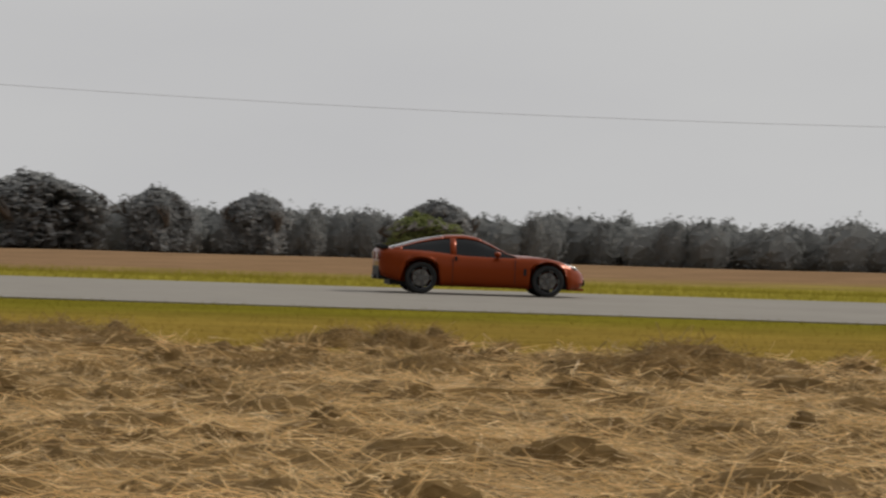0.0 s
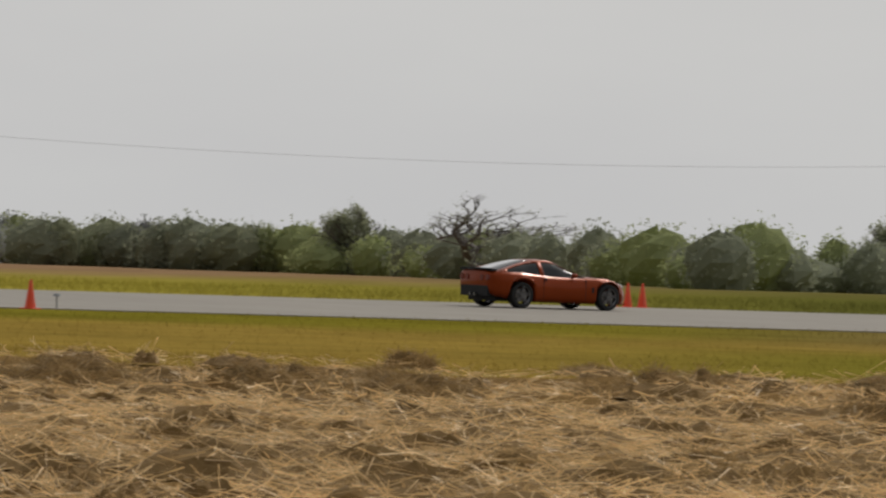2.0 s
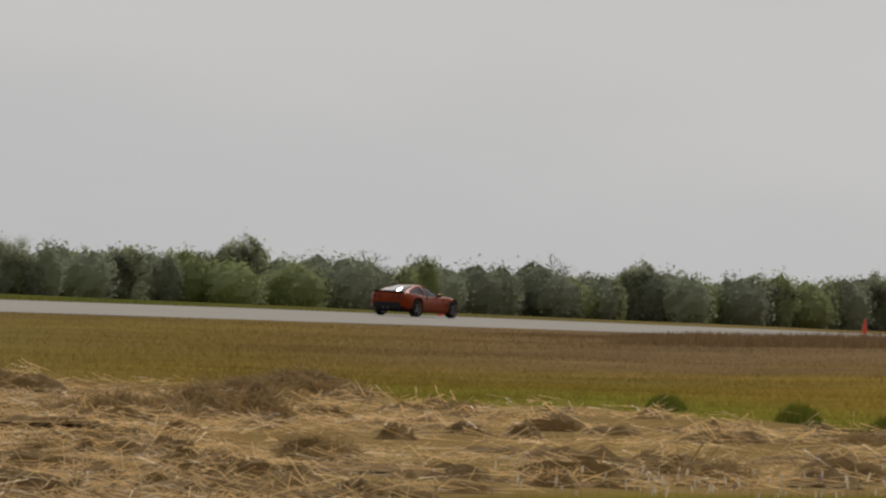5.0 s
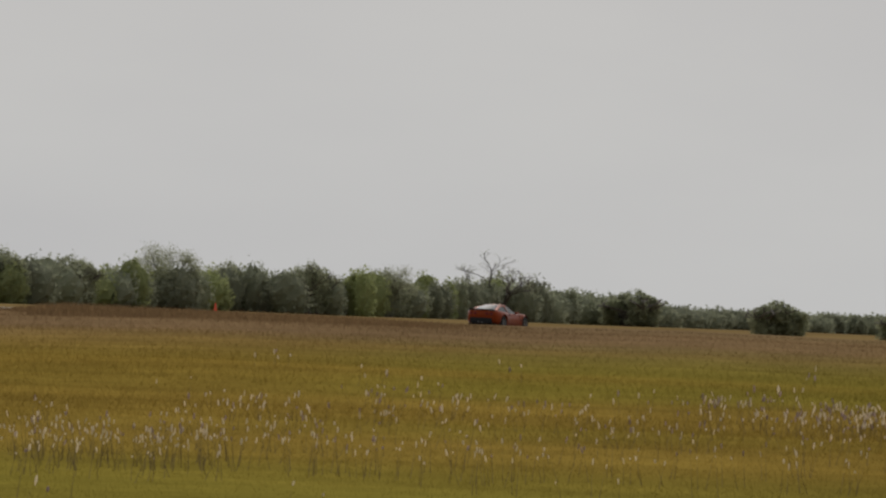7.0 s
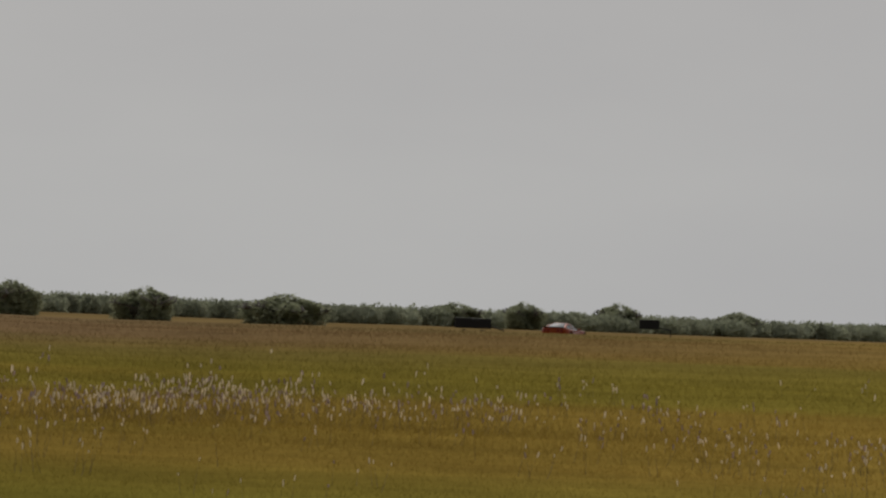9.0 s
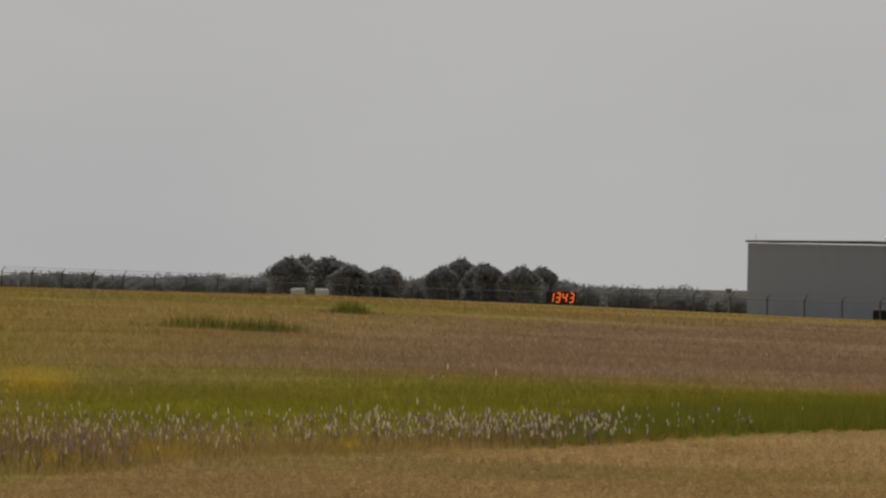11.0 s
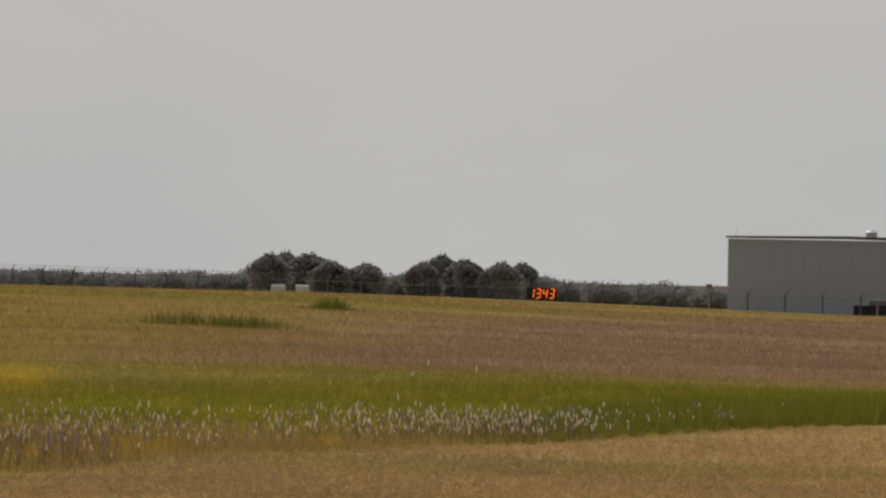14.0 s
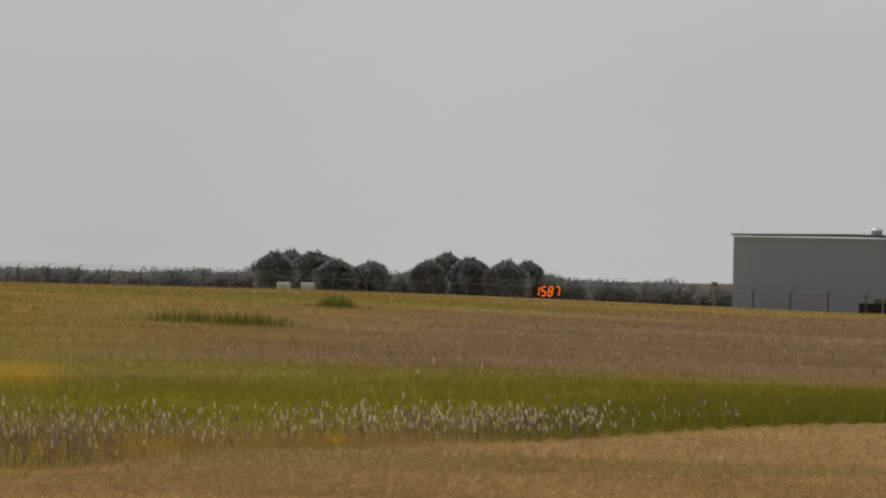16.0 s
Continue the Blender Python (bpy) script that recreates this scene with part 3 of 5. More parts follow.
def build_piles():
    kinds = [hay_pile_mesh("hay_pile", 2.2, 1.5, 0.55, 1500, 1.0), hay_pile_mesh("hay_pile", 3.2, 1.6, 0.48, 1900, 5.2),
             hay_pile_mesh("hay_pile", 1.3, 1.1, 0.36, 900, 9.7), hay_pile_mesh("hay_pile", 2.6, 1.3, 0.34, 1300, 13.1), hay_pile_mesh("hay_pile", 0.9, 0.8, 0.26, 500, 17.9)]
    spots = [(4.1, 134, 0, 1.1), (7.65, 122, 1, 1.25), (6.1, 140, 0, 0.9), (25.15, 115, 1, 1.5), (24.8, 117, 0, 1.2), (26.6, 102, 2, 1.0), (25.0, 96, 2, 1.1), (21.75, 104, 3, 1.0), (23.4, 122, 2, 1.2),
             (29.0, 132, 3, 1.0), (30.5, 108, 2, 1.2), (16.0, 118, 3, 1.1), (14.0, 128, 1, 0.9), (12.9, 140, 0, 1.0), (38.9, 110, 0, 0.9), (37.0, 104, 2, 1.2), (39.6, 105, 2, 1.1),
             (57.5, 92, 2, 0.75), (59.9, 88, 4, 1.0), (58.4, 128, 3, 0.7), (60.8, 113, 4, 0.8)]
    for _ in range(190):
        b = rng.uniform(2.5, 57.5)
        far = rng.uniform() < 0.6
        spots.append((b, rng.uniform(112, 150) if far else rng.uniform(66, 112), int(rng.integers(0, 5)) if far else int(rng.integers(2, 5)), rng.uniform(0.55, 1.0) if far else rng.uniform(0.4, 0.8)))
    for k, (b, r, kind, s) in enumerate(spots):
        x, y = at_bearing(b, r)
        ob = new("hay_pile")
        for nm, me in zip(("mound", "straw"), kinds[kind]):
            o = new(nm, me)
            o.parent = ob
            if nm == "straw":
                tagged(o, kind="stuff")
        flat = s * rng.uniform(0.9, 1.3)
        ob.matrix_world = pose(x, y, float(ground_z(x, y)), 0, 0, -b + rng.uniform(-35, 35)) @ Matrix.Diagonal((s, s, flat, 1))
        tagged(ob, "raked heap of dry brown hay on the field", "hay pile", group="raked hay heaps")


def build_flowers():
    """Dry stalks with fluffy spikes, white and purple."""
    sets = {"white_flowers": [], "purple_flowers": []}
    for b0, b1, r0, r1, n, purple in ((58.5, 63.5, 68, 76, 200, 0.1), (61.5, 65.6, 82, 97, 520, 0.15), (62.8, 68, 84, 125, 380, 0.25), (67.5, 70.2, 122, 144, 1000, 0.35), (66.2, 72.5, 112, 150, 420, 0.35), (71.5, 75.6, 92, 125, 600, 0.35), (74.0, 75.4, 106, 117, 700, 0.3),
                                      (76.8, 79.6, 88, 102, 620, 0.35), (79.0, 81.0, 95, 103, 800, 0.4), (80.7, 81.8, 101, 107, 220, 0.3), (76.8, 77.8, 80, 88, 220, 0.85), (76.8, 78.4, 86, 104, 300, 0.3), (64, 76, 76, 170, 420, 0.3)):
        bb = np.radians(rng.normal((b0 + b1) / 2, (b1 - b0) / 3.2, n))
        r = rng.normal((r0 + r1) / 2, (r1 - r0) / 3.4, n)
        x, y = r * np.sin(bb), r * np.cos(bb)
        if b0 < 76:  # several spikes to a plant
            k = np.arange(n) - rng.integers(0, 6, n) * (rng.uniform(0, 1, n) < 0.7)
            k = np.clip(k // 4 * 4, 0, n - 1)
            x, y = x[k] + rng.normal(0, 0.22, n), y[k] + rng.normal(0, 0.22, n)
        hay, mown = zones(x, y)
        keep = (hay < 0.5) & (mown < 0.3) & (rng.uniform(-1, 0.6, n) < waves(x, y, 2.6, 9))
        for xx, yy, p in zip(x[keep], y[keep], rng.uniform(0, 1, keep.sum()) < purple):
            sets["purple_flowers" if p else "white_flowers"].append((xx, yy))
    for name, spots in sets.items():
        v, f, ids = [], [], []
        for x, y in spots:
            z = float(ground_z(x, y))
            big = 1.5 if 58 < math.degrees(math.atan2(x, y)) < 76 else 1.0
            h = rng.uniform(0.10, 0.30) + (0.03 if 64 < math.degrees(math.atan2(x, y)) < 76 else 0) + (0.1 if math.hypot(x, y) < 98 and y > 33 else 0)
            lx, ly = rng.normal(0, 0.05, 2)
            k = len(v)
            for s in range(3):
                a = s * 2.1
                v.append((x + 0.004 * math.cos(a), y + 0.004 * math.sin(a), z))
            v.append((x + lx, y + ly, z + h))
            f += [(k, k + 1, k + 3), (k + 1, k + 2, k + 3), (k + 2, k, k + 3)]
            ids += [0, 0, 0]
            lump = (0.0008 if big > 1 else 0.00085) * math.hypot(x, y) * rng.uniform(0.3, 1.0) * (1.6 if y > 28 and math.hypot(x, y) < 79 else 1)
            w = (0.0001 if big > 1 else 0.000085) * (1.5 if y > 28 and math.hypot(x, y) < 79 else 1) * math.hypot(x, y) * rng.uniform(0.6, 1.3)
            ux, uy = lx * 0.6 + rng.normal(0, 0.02), ly * 0.6 + rng.normal(0, 0.02)
            k = len(v)
            for q, (t, ww) in enumerate(((0, 0.5), (0.35, 1.0), (0.75, 0.85))):
                for s in range(5):
                    a = s * 1.2566 + q
                    v.append((x + lx + ux * t * lump * 4 + w * ww * math.cos(a), y + ly + uy * t * lump * 4 + w * ww * math.sin(a), z + h - 0.03 + lump * t))
            v.append((x + lx + ux * lump * 4, y + ly + uy * lump * 4, z + h - 0.03 + lump))
            for q in range(2):
                for s in range(5):
                    f.append((k + q * 5 + s, k + q * 5 + (s + 1) % 5, k + q * 5 + 5 + (s + 1) % 5, k + q * 5 + 5 + s))
                    ids.append(1)
            for s in range(5):
                f.append((k + 10 + s, k + 10 + (s + 1) % 5, k + 15))
                ids.append(1)
        me = mesh_from(name, v, f, M_STALK)
        me.materials.append(M_PURPLE if name[0] == "p" else M_FLUFF)
        me.polygons.foreach_set("material_index", np.array(ids, np.int32))
        tagged(new(name, me), ("purple" if name[0] == "p" else "whitish fluffy") + " flower spikes on dry stalks in the grass", "wildflowers", kind="stuff")


def build_clumps():
    """Rank green tussocks at the edge of the mown hay."""
    for b, r, w, h in ((62.27, 103, 1.25, 0.42), (62.4, 102, 0.8, 0.36), (61.62, 118, 0.5, 0.34), (61.0, 124, 0.6, 0.26), (60.4, 131, 0.5, 0.28), (59.6, 142, 0.5, 0.22), (78.15, 190, 1.9, 0.3), (78.5, 188, 1.4, 0.3), (79.0, 226, 0.8, 0.3)):
        cx, cy = at_bearing(b, r)
        n = 2000 if b < 70 else 500
        u, v = (rng.uniform(-0.5, 0.5, n) * w if b < 70 else rng.normal(0, w / 2.4, n)) + rng.normal(0, w / 9, n), rng.normal(0, 0.6, n)
        ca, sa = math.cos(radians(-b)), math.sin(radians(-b))
        x, y = cx + u * ca - v * sa, cy + u * sa + v * ca
        t = np.array([[0.12, 0.132, 0.022]]) * rng.uniform(0.6, 1.4, (n, 1))
        q = blades(x, y, h * rng.uniform(0.5, 1.25, n) * np.clip(1.1 - 0.4 * (2 * u / w) ** 2, 0.4, 1.1), np.full(n, 0.016), 0.45)
        q[:, :, 0] -= cx
        q[:, :, 1] -= cy
        ob = new("grass_tussock", pieces_mesh("grass_tussock", q, M_GRASS, t))
        ob.location = (cx, cy, 0)
        tagged(ob, "rank dark green grass tussock", "grass tussock", group="green tussocks")


# ---------------------------------------------------------------- trees


def limb(v, f, a, b, r0, r1, n=5):
    a, b = Vector(a), Vector(b)
    q = (b - a).to_track_quat("Z", "Y")
    k = len(v)
    for c, r in ((a, r0), (b, r1)):
        for s in range(n):
            t = s * 2 * math.pi / n
            v.append(tuple(c + q @ Vector((math.cos(t) * r, math.sin(t) * r, 0))))
    for s in range(n):
        f.append((k + s, k + (s + 1) % n, k + n + (s + 1) % n, k + n + s))


def leaf_pieces(c, face, sz, g):
    """Triangular leaf clumps at c that lie square to the directions in face."""
    f = face / (np.linalg.norm(face, axis=1)[:, None] + 1e-9)
    d1 = np.cross(f, g.normal(0, 1, c.shape))
    d1 /= np.linalg.norm(d1, axis=1)[:, None] + 1e-9
    d2 = np.cross(f, d1)
    return np.stack([c - d1 * sz - d2 * sz * 0.55, c - d1 * sz + d2 * sz * 0.55, c + d1 * sz], 1)


def tree_kind(name, seed, wide, levels, leaves, leaf, mat, low=0.3, fill=0.0, label="", category="tree"):
    """A tree of height 1: tapered trunk with forking limbs, crown of small leaf pieces round the twig ends."""
    rnd = random.Random(seed)
    v, f, tips = [], [], []
    bare = leaves < 1000

    def grow(p, d, length, r, depth):
        q = p + d * length
        limb(v, f, p, q, r, r * 0.68)
        if depth >= 2:
            tips.append((q, length))
        if depth == levels:
            return
        for _ in range(3 if depth < 2 else 2):
            nd = (d + Vector((rnd.uniform(-1, 1) * wide, rnd.uniform(-1, 1) * wide, rnd.uniform(-0.25, 0.5)))).normalized()
            grow(q, nd, length * rnd.uniform(0.62, 0.85), r * (0.68 if bare else 0.6), depth + 1)

    stems = 1 if low > 0.2 else 3
    for _ in range(stems):
        grow(Vector((rnd.uniform(-0.05, 0.05) * (stems - 1), rnd.uniform(-0.05, 0.05) * (stems - 1), -0.03)), Vector((rnd.uniform(-0.25, 0.25), rnd.uniform(-0.25, 0.25), 1)).normalized(), low + 0.06, 0.024 if bare else 0.035, 0)
    top = max(p[2] for p in v)
    s = 0.97 / top
    v = [(p[0] * s, p[1] * s, p[2] * s) for p in v]
    root = new(name)
    tagged(root, label, category)
    g = np.random.default_rng(seed)
    tp = np.array([tuple(p * s) for p, _ in tips])
    lo, hi = np.percentile(tp[:, :2], 4, axis=0), np.percentile(tp[:, :2], 96, axis=0)
    mid, span = (lo + hi) / 2, np.maximum(hi - lo, 0.05) * 1.12
    tp[:, :2] = (tp[:, :2] - mid * np.clip(tp[:, 2:] * 2, 0, 1)) / span
    v = [((p[0] - mid[0] * min(1, max(0, p[2] * 2))) / span[0], (p[1] - mid[1] * min(1, max(0, p[2] * 2))) / span[1], p[2]) for p in v]
    dome = lambda z: 0.52 * math.sqrt(max(0.05, 1 - ((z - 0.38) / 0.64) ** 2))
    v = [(p[0] * k, p[1] * k, p[2]) for p in v for k in (min(1.0, dome(p[2]) / (math.hypot(p[0], p[1]) + 1e-6)),)]
    k = np.minimum(1, np.array([dome(p[2]) for p in tp]) / (np.hypot(tp[:, 0], tp[:, 1]) + 1e-6))
    tp[:, :2] *= k[:, None]
    t = new("trunk", mesh_from("trunk", v, f, M_BARK, True))
    t.parent = root
    pick = tp[g.integers(0, len(tp), leaves)]
    c = pick + g.normal(0, 0.02 if bare else 0.055, (leaves, 3))
    if fill:
        k = g.uniform(0, 1, leaves) < fill
        c[k, 2] *= g.uniform(0.08, 0.9, k.sum())
    if fill > 0.3:
        most = 0.5 * np.sqrt(np.clip(1 - ((c[:, 2] - 0.38) / 0.64) ** 2, 0.05, 1)) * (0.82 + 0.16 * np.sin(np.arctan2(c[:, 1], c[:, 0]) * 3 + seed) + 0.10 * np.sin(c[:, 2] * 8 + np.arctan2(c[:, 1], c[:, 0]) * 5))
        out_ = np.hypot(c[:, 0], c[:, 1]) + 1e-6
        c[:, :2] *= np.minimum(1, most / out_ * g.uniform(0.6, 1.0, len(c)))[:, None]
    c = c[c[:, 2] > 0.04]
    sz = leaf * g.uniform(0.5, 1.3, (len(c), 1))
    q = leaf_pieces(c, c - np.array([[0, 0, 0.4]]) + 0.55 * g.normal(0, 1, c.shape), sz, g)
    cr = new("crown", pieces_mesh("crown", q, mat))
    cr.parent = root
    return root


WOOD_DIST = ([0, 18, 28, 34, 36, 40, 45, 50, 55, 60, 65, 70, 73, 74.8, 75, 85], [905, 905, 800, 720, 595, 627, 679, 747, 837, 960, 1136, 1404, 1600, 1600, 650, 640])


def build_trees():
    kinds = {
        "oak": tree_kind("oak_tree", 3, 0.75, 4, 11000, 0.036, M_LEAF_HAZED, 0.16, 0.5, label="oak with a broad rounded crown, leaves paled with painted haze"),
        "olive": tree_kind("mesquite_tree", 8, 0.85, 5, 8500, 0.022, M_LEAF_OLIVE, 0.18, 0.5, label="grey-green mesquite with a loose open crown"),
        "green": tree_kind("leafy_tree", 17, 0.8, 4, 10000, 0.028, M_LEAF_GREEN, 0.16, 0.5, label="fresh green tree with a full domed crown"),
        "bare": tree_kind("bare_tree", 12, 0.8, 7, 990, 0.008, M_LEAF_OLIVE, 0.24, label="almost leafless tree with spreading grey limbs"),
        "sparse": tree_kind("sparse_tree", 21, 0.85, 7, 7500, 0.012, M_LEAF_OLIVE, 0.24, 0.2, label="thinly leaved tree with a see-through crown"),
        "bush": tree_kind("brush_bush", 30, 1.0, 3, 9000, 0.034, M_LEAF_OLIVE, 0.14, 0.6, label="rounded olive-green bush at the wood's edge", category="bush"),
        "bright": tree_kind("bright_bush", 41, 1.0, 3, 8000, 0.034, M_LEAF_BRIGHT, 0.14, 0.6, label="yellow-green bush before the dark wood", category="bush"),
    }
    # kind, bearing, distance, height of the top, width
    rows = [("oak", 3.80, 902, 6.7, 17), ("oak", 4.55, 903, 5.8, 9), ("oak", 5.16, 904, 5.5, 9), ("oak", 6.24, 905, 5.4, 9), ("bright", 6.14, 880, 4.1, 9), ("sparse", 13.72, 926, 7.2, 6.5),
            ("bright", 15.63, 890, 3.7, 7.2), ("oak", 15.7, 935, 5.1, 8), ("sparse", 16.57, 910, 9.3, 14.5), ("olive", 16.75, 905, 5.0, 15), ("bright", 17.6, 880, 3.2, 7), ("sparse", 21.17, 740, 6.9, 11.0), ("bright", 20.1, 730, 2.9, 6),
            ("oak", 22.44, 757, 4.6, 6), ("oak", 23.63, 764, 5.0, 3.5), ("olive", 25.3, 760, 4.4, 6), ("olive", 26.6, 770, 4.9, 8), ("olive", 28.97, 790, 6.4, 9.5), ("olive", 29.65, 795, 6.0, 9.6), ("bright", 31.9, 780, 3.4, 7),
            ("olive", 33.75, 700, 5.9, 5.5), ("bare", 34.65, 583, 6.2, 8), ("olive", 37.1, 603, 6.0, 6.5), ("green", 37.85, 600, 4.9, 6.5), ("green", 38.35, 606, 4.6, 6), ("sparse", 39.38, 621, 5.9, 7),
            ("bare", 40.06, 627, 5.1, 5), ("bare", 40.8, 630, 5.6, 6), ("bare", 42.3, 648, 7.0, 6), ("green", 42.45, 645, 6.2, 9), ("sparse", 42.98, 656, 7.2, 5), ("sparse", 43.39, 661, 7.2, 5),
            ("green", 44.95, 678, 7.4, 8), ("olive", 44.4, 676, 6.4, 5), ("bare", 45.77, 689, 8.5, 9.5), ("sparse", 47.06, 705, 5.7, 6), ("sparse", 47.91, 716, 6.4, 6), ("bare", 48.6, 722, 5.8, 5),
            ("bare", 57.73, 899, 5.5, 7), ("bare", 58.95, 931, 6.0, 5), ("olive", 59.40, 943, 5.5, 5.5), ("olive", 60.18, 965, 4.7, 8), ("olive", 61.09, 985, 7.2, 9), ("olive", 60.85, 980, 5.4, 5), ("olive", 61.61, 1009, 4.6, 8.4),
            ("olive", 62.86, 1052, 5.2, 7), ("sparse", 63.84, 1089, 6.4, 8), ("olive", 64.7, 1110, 5.2, 8), ("olive", 64.2, 1110, 4.9, 7), ("sparse", 65.2, 1120, 5.0, 7), ("olive", 62.2, 1040, 4.8, 8), ("olive", 63.3, 1060, 4.8, 7), ("bare", 65.83, 1172, 7.9, 9.5), ("bush", 66.66, 1211, 3.3, 10), ("bush", 67.51, 950, 2.45, 7.4),
            ("bush", 68.33, 980, 2.3, 8.2), ("bush", 69.16, 1000, 2.15, 11), ("bush", 70.19, 1416, 2.2, 10), ("bush", 70.6, 1416, 2.6, 8), ("bush", 71.17, 1487, 3.0, 9), ("bush", 71.89, 1544, 2.5, 10),
            ("oak", 78.62, 640, 2.7, 3.6), ("oak", 78.72, 652, 2.85, 3.8), ("oak", 78.86, 648, 2.75, 4.8), ("oak", 79.0, 640, 2.3, 3.6), ("oak", 79.21, 642, 2.2, 3.8), ("oak", 79.55, 644, 2.35, 3.2), ("oak", 79.66, 652, 2.85, 3.6), ("oak", 79.79, 644, 2.55, 3.8), ("oak", 80.02, 642, 2.4, 3.6), ("oak", 80.14, 650, 2.4, 3.2)]
    for b in np.arange(50, 57.5, 0.7):
        rows.append((("olive", "sparse", "olive")[int(b * 10) % 3], float(b), 480 / math.cos(radians(b)) - 5, 5.2 + math.sin(b * 3), 6.5))
    rnd = random.Random(5)
    for kind, b, r, top, w in rows:
        if kind not in ("bush", "bright") and 20 < b < 75:  # they stand a little inside the wood
            k = max(r + 14, float(np.interp(b, *WOOD_DIST)) + 6) / r if b < 66 else 1 + 14 / r
            r, w, top = r * k, w * k, EYE + (top - EYE) * k
        x, y = at_bearing(b, r)
        z = float(ground_z(x, y)) - 0.1
        if 66 < b < 75:
            z = min(z, top - 3.5)
        h = top - z
        s = w * 1.3 if kind == "bare" else w
        copy_thing(kinds[kind], pose(x, y, z, 0, 0, rnd.uniform(0, 360)) @ Matrix.Diagonal((s, s, h, 1)))
    for k in kinds.values():
        for o in (*k.children, k):
            bpy.data.objects.remove(o)


def build_woods():
    """The far wood and brush: a belt of overlapping crowns of leaf clumps round dense cores."""
    tops = ([0, 10, 15, 21, 28, 34, 38, 42, 46, 50, 58, 62, 66, 67, 70, 73, 74.9, 75, 77, 77.1, 77.6, 77.9, 78.4, 78.6, 79.3, 80.2, 80.4, 81.0, 81.4, 85],
            [4.8, 5.0, 4.8, 4.6, 5.0, 4.6, 4.4, 5.2, 5.2, 5.0, 4.8, 4.6, 4.3, 1.7, 1.55, 1.7, 1.75, 1.5, 1.42, 1.65, 1.42, 1.62, 1.55, 1.95, 1.85, 1.9, 1.45, 1.42, 1.1, 1.0])
    g = np.random.default_rng(11)
    cb, cw = [], []
    b = 1.5
    while b < 84.5:
        r = float(np.interp(b, *WOOD_DIST))
        w = g.uniform(1.1, 3.9) if b < 75 else g.uniform(0.9, 1.9)
        cb.append(b)
        cw.append(w)
        b += math.degrees(w * 0.5 / r)
    cb, cw = np.array(cb), np.array(cw)
    n = len(cb)
    cr = np.interp(cb, *WOOD_DIST) + g.uniform(2, 16, n)
    x, y = cr * np.sin(np.radians(cb)), cr * np.cos(np.radians(cb))
    ground = ground_z(x, y)
    ground = np.where((cb > 66) & (cb < 74.9), np.minimum(ground, -1.5), ground)
    swell = 0.5 * np.sin(cb * 9.1) + 0.4 * np.sin(cb * 17.3 + 1) + g.normal(0, 0.8, n)
    top = np.interp(cb, *tops) + swell * np.where(cb < 34, 0.34, 0.45) * np.where(cb > 66.5, 0.2, 1.0)
    top = top - g.uniform(0, 1, n) ** 2 * np.where(cb > 66.5, 0.25, 1.1)
    tall = (top - ground) * 0.62
    mid = np.stack([x, y, top - tall], -1)
    # both wood tints are lifted towards grey to carry the haze in the air
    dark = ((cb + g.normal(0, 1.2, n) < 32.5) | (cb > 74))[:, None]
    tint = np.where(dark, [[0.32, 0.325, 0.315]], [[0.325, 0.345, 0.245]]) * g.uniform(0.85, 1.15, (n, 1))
    fresh = (g.uniform(0, 1, n) < 0.3) & (cb > 26) & (cb < 66)
    tint = np.where(fresh[:, None], tint * [[1.08, 1.12, 0.75]], tint)
    p1, p2 = g.uniform(0, 6.28, n), g.uniform(0, 6.28, n)

    def hull(i, az, el, k):
        """A point on the lobed crown i in the direction az, el."""
        lobe = 1 + 0.13 * np.sin(3 * az + p1[i]) * np.cos(2 * el) + 0.10 * np.sin(5 * az - 4 * el + p2[i])
        d = np.stack([np.cos(az) * np.cos(el), np.sin(az) * np.cos(el), np.sin(el)], -1)
        size = np.stack([cw[i], cw[i], tall[i]], -1)
        return mid[i] + d * size * (lobe * k)[..., None], d

    m = 640
    i = np.repeat(np.arange(n), m)
    az, el = g.uniform(0, 2 * np.pi, n * m), np.arcsin(g.uniform(-0.85, 1, n * m))
    fuzz = np.where((cb[i] > 33) & (cb[i] < 67), 0.085, 0.055)
    c, d = hull(i, az, el, 0.9 + fuzz * np.clip(g.normal(0, 1, n * m), -2, 1.1))
    sz = (0.04 + 0.155 * cr[i][:, None] / 900) * g.uniform(0.5, 1.3, (n * m, 1)) * np.where(cb[i] > 75, 0.7, 1.0)[:, None]
    q = leaf_pieces(c, 0.55 * d + 0.75 * g.normal(0, 1, c.shape), sz, g)
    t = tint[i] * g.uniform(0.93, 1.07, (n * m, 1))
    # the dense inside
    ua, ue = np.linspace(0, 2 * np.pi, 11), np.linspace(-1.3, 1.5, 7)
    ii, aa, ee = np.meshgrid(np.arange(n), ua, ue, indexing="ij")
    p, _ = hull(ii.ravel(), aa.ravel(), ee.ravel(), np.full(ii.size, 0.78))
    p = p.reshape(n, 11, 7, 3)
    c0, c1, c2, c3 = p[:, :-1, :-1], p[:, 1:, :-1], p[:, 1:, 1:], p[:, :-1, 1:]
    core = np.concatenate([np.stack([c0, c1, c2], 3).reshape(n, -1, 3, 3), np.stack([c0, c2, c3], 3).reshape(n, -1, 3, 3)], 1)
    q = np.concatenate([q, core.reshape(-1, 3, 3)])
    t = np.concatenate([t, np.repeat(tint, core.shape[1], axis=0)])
    tagged(new("woods", pieces_mesh("woods", q, M_WOOD, t)), "distant belt of scrub woodland, paled with painted haze", "woods", kind="stuff")


